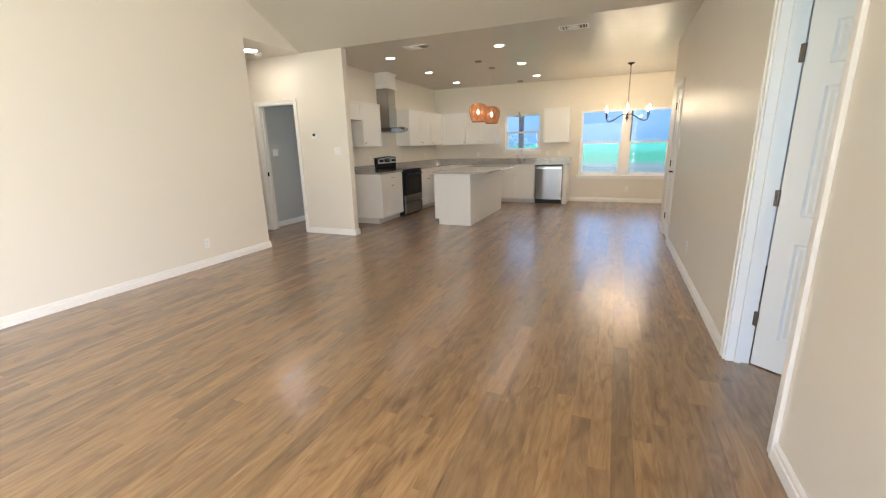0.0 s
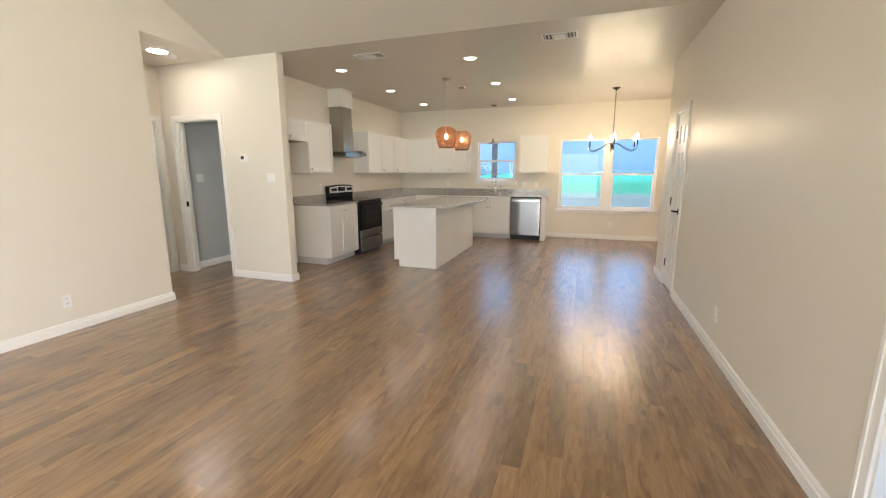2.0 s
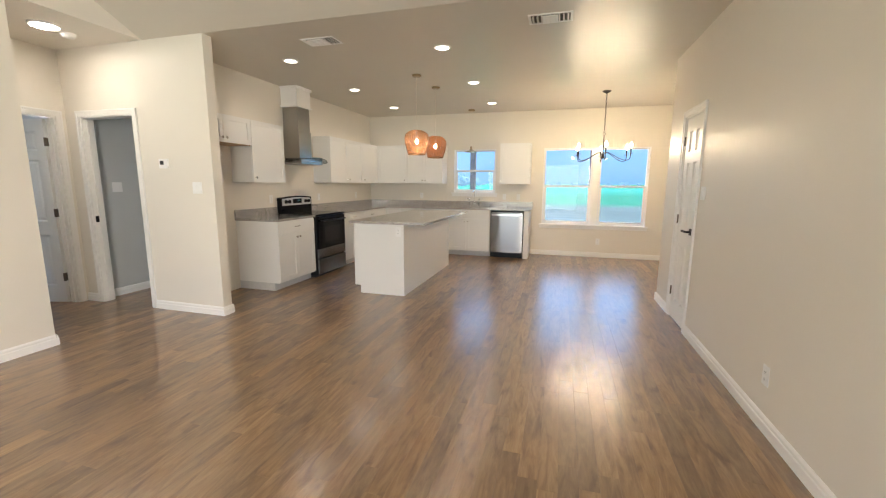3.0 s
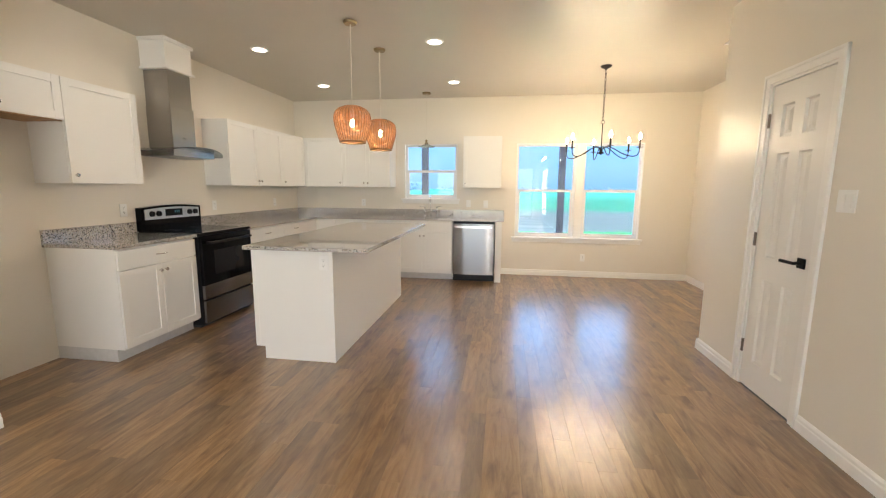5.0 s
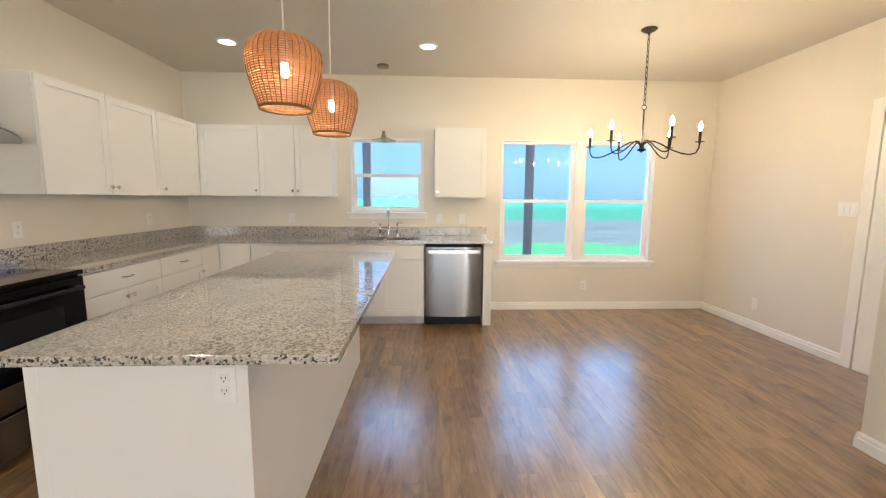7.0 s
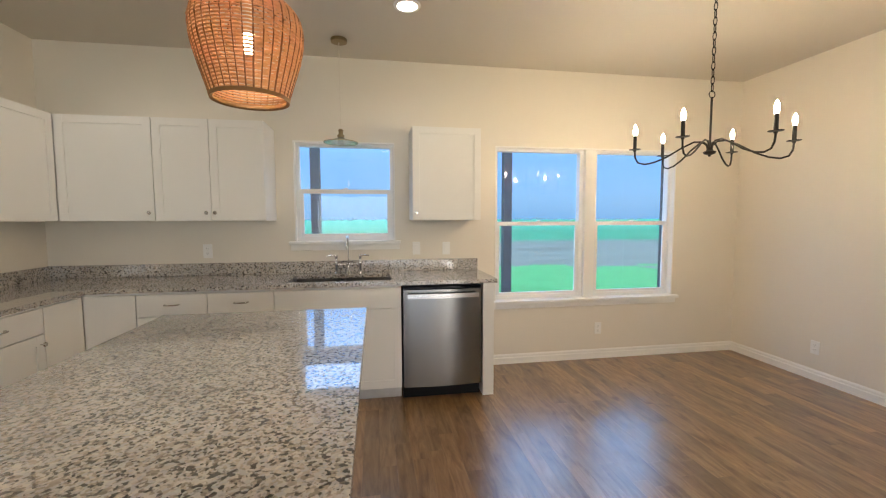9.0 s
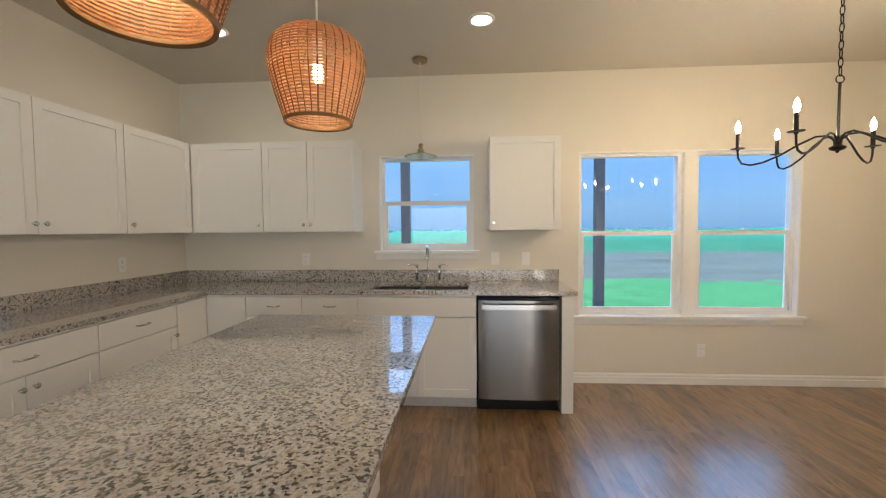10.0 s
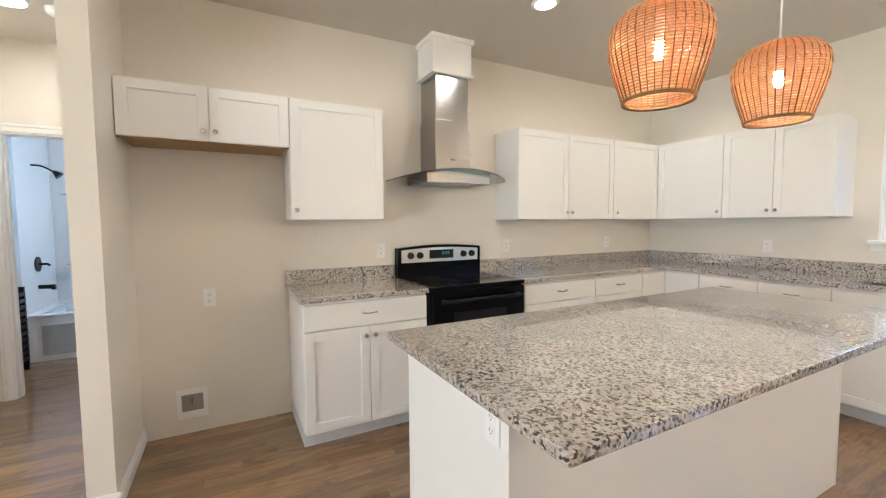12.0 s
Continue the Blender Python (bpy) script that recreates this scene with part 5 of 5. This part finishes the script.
def plank_mesh(length, width):
    bm = B()
    w, l, e = width / 2 - GAP / 2, length / 2 - GAP / 2, 0.0003
    lo = [bm.verts.new(p) for p in ((-w, -l, -0.006), (w, -l, -0.006), (w, l, -0.006), (-w, l, -0.006))]
    mid = [bm.verts.new((v.co.x, v.co.y, -0.0003)) for v in lo]
    hi = [bm.verts.new((v.co.x - math.copysign(e, v.co.x), v.co.y - math.copysign(e, v.co.y), 0.0)) for v in lo]
    for a, c in ((lo, mid), (mid, hi)):
        for i in range(4):
            bm.faces.new((a[i], a[(i + 1) % 4], c[(i + 1) % 4], c[i]))
    bm.faces.new(hi)
    return finish(bm, "plank", FLOOR)


floor_ob = bpy.data.objects["floor"]
rng = random.Random(42)
cache = {}
rest_v, rest_f = [], []


def lay(x, w, y0, y1, single_piece):
    length = round(y1 - y0, 2)
    if length < 0.03:
        return
    if single_piece:
        key = (length, round(w, 3))
        if key not in cache:
            cache[key] = plank_mesh(length, w)
        shared("plank", cache[key], floor_ob, Matrix.Translation((x, (y0 + y1) / 2, 0)))
        return
    b0 = len(rest_v)
    a, c, g = x - w / 2 + GAP, x + w / 2 - GAP, GAP
    rest_v.extend([(a, y0 + g, 0), (c, y0 + g, 0), (c, y1 - g, 0), (a, y1 - g, 0), (a, y0 + g, -0.006), (c, y0 + g, -0.006), (c, y1 - g, -0.006), (a, y1 - g, -0.006)])
    rest_f.extend([tuple(b0 + i for i in f) for f in ((0, 1, 2, 3), (0, 4, 5, 1), (1, 5, 6, 2), (2, 6, 7, 3), (3, 7, 4, 0))])


def run_planks(x0, x1, y0, y1, near):
    n = max(1, round((x1 - x0) / PW))
    w = (x1 - x0) / n
    for i in range(n):
        y = y0 - rng.uniform(0.0, PL)
        while y < y1:
            a, c = max(y, y0), min(y + PL, y1)
            lay(x0 + w * (i + 0.5), w, a, c, near and c > 1.3 and a < 6.6 and -2.7 < x0 + w * i)
            y += PL


run_planks(XL, XR, YR, YB, True)
run_planks(XR, XD, 7.57, YB, False)
run_planks(-5.39, XL, 4.38, 5.66, False)
run_planks(-5.27, XL, 5.66, 8.6, False)
run_planks(-7.3, -5.39, 3.9, 6.0, False)
run_planks(XR, 4.9, -0.5, 5.5, False)
me = bpy.data.meshes.new("planks_rest")
me.from_pydata(rest_v, [], rest_f)
me.materials.append(FLOOR)
ob = tagged(new("planks_rest", me), "", "", "", "stuff")
ob.parent = floor_ob
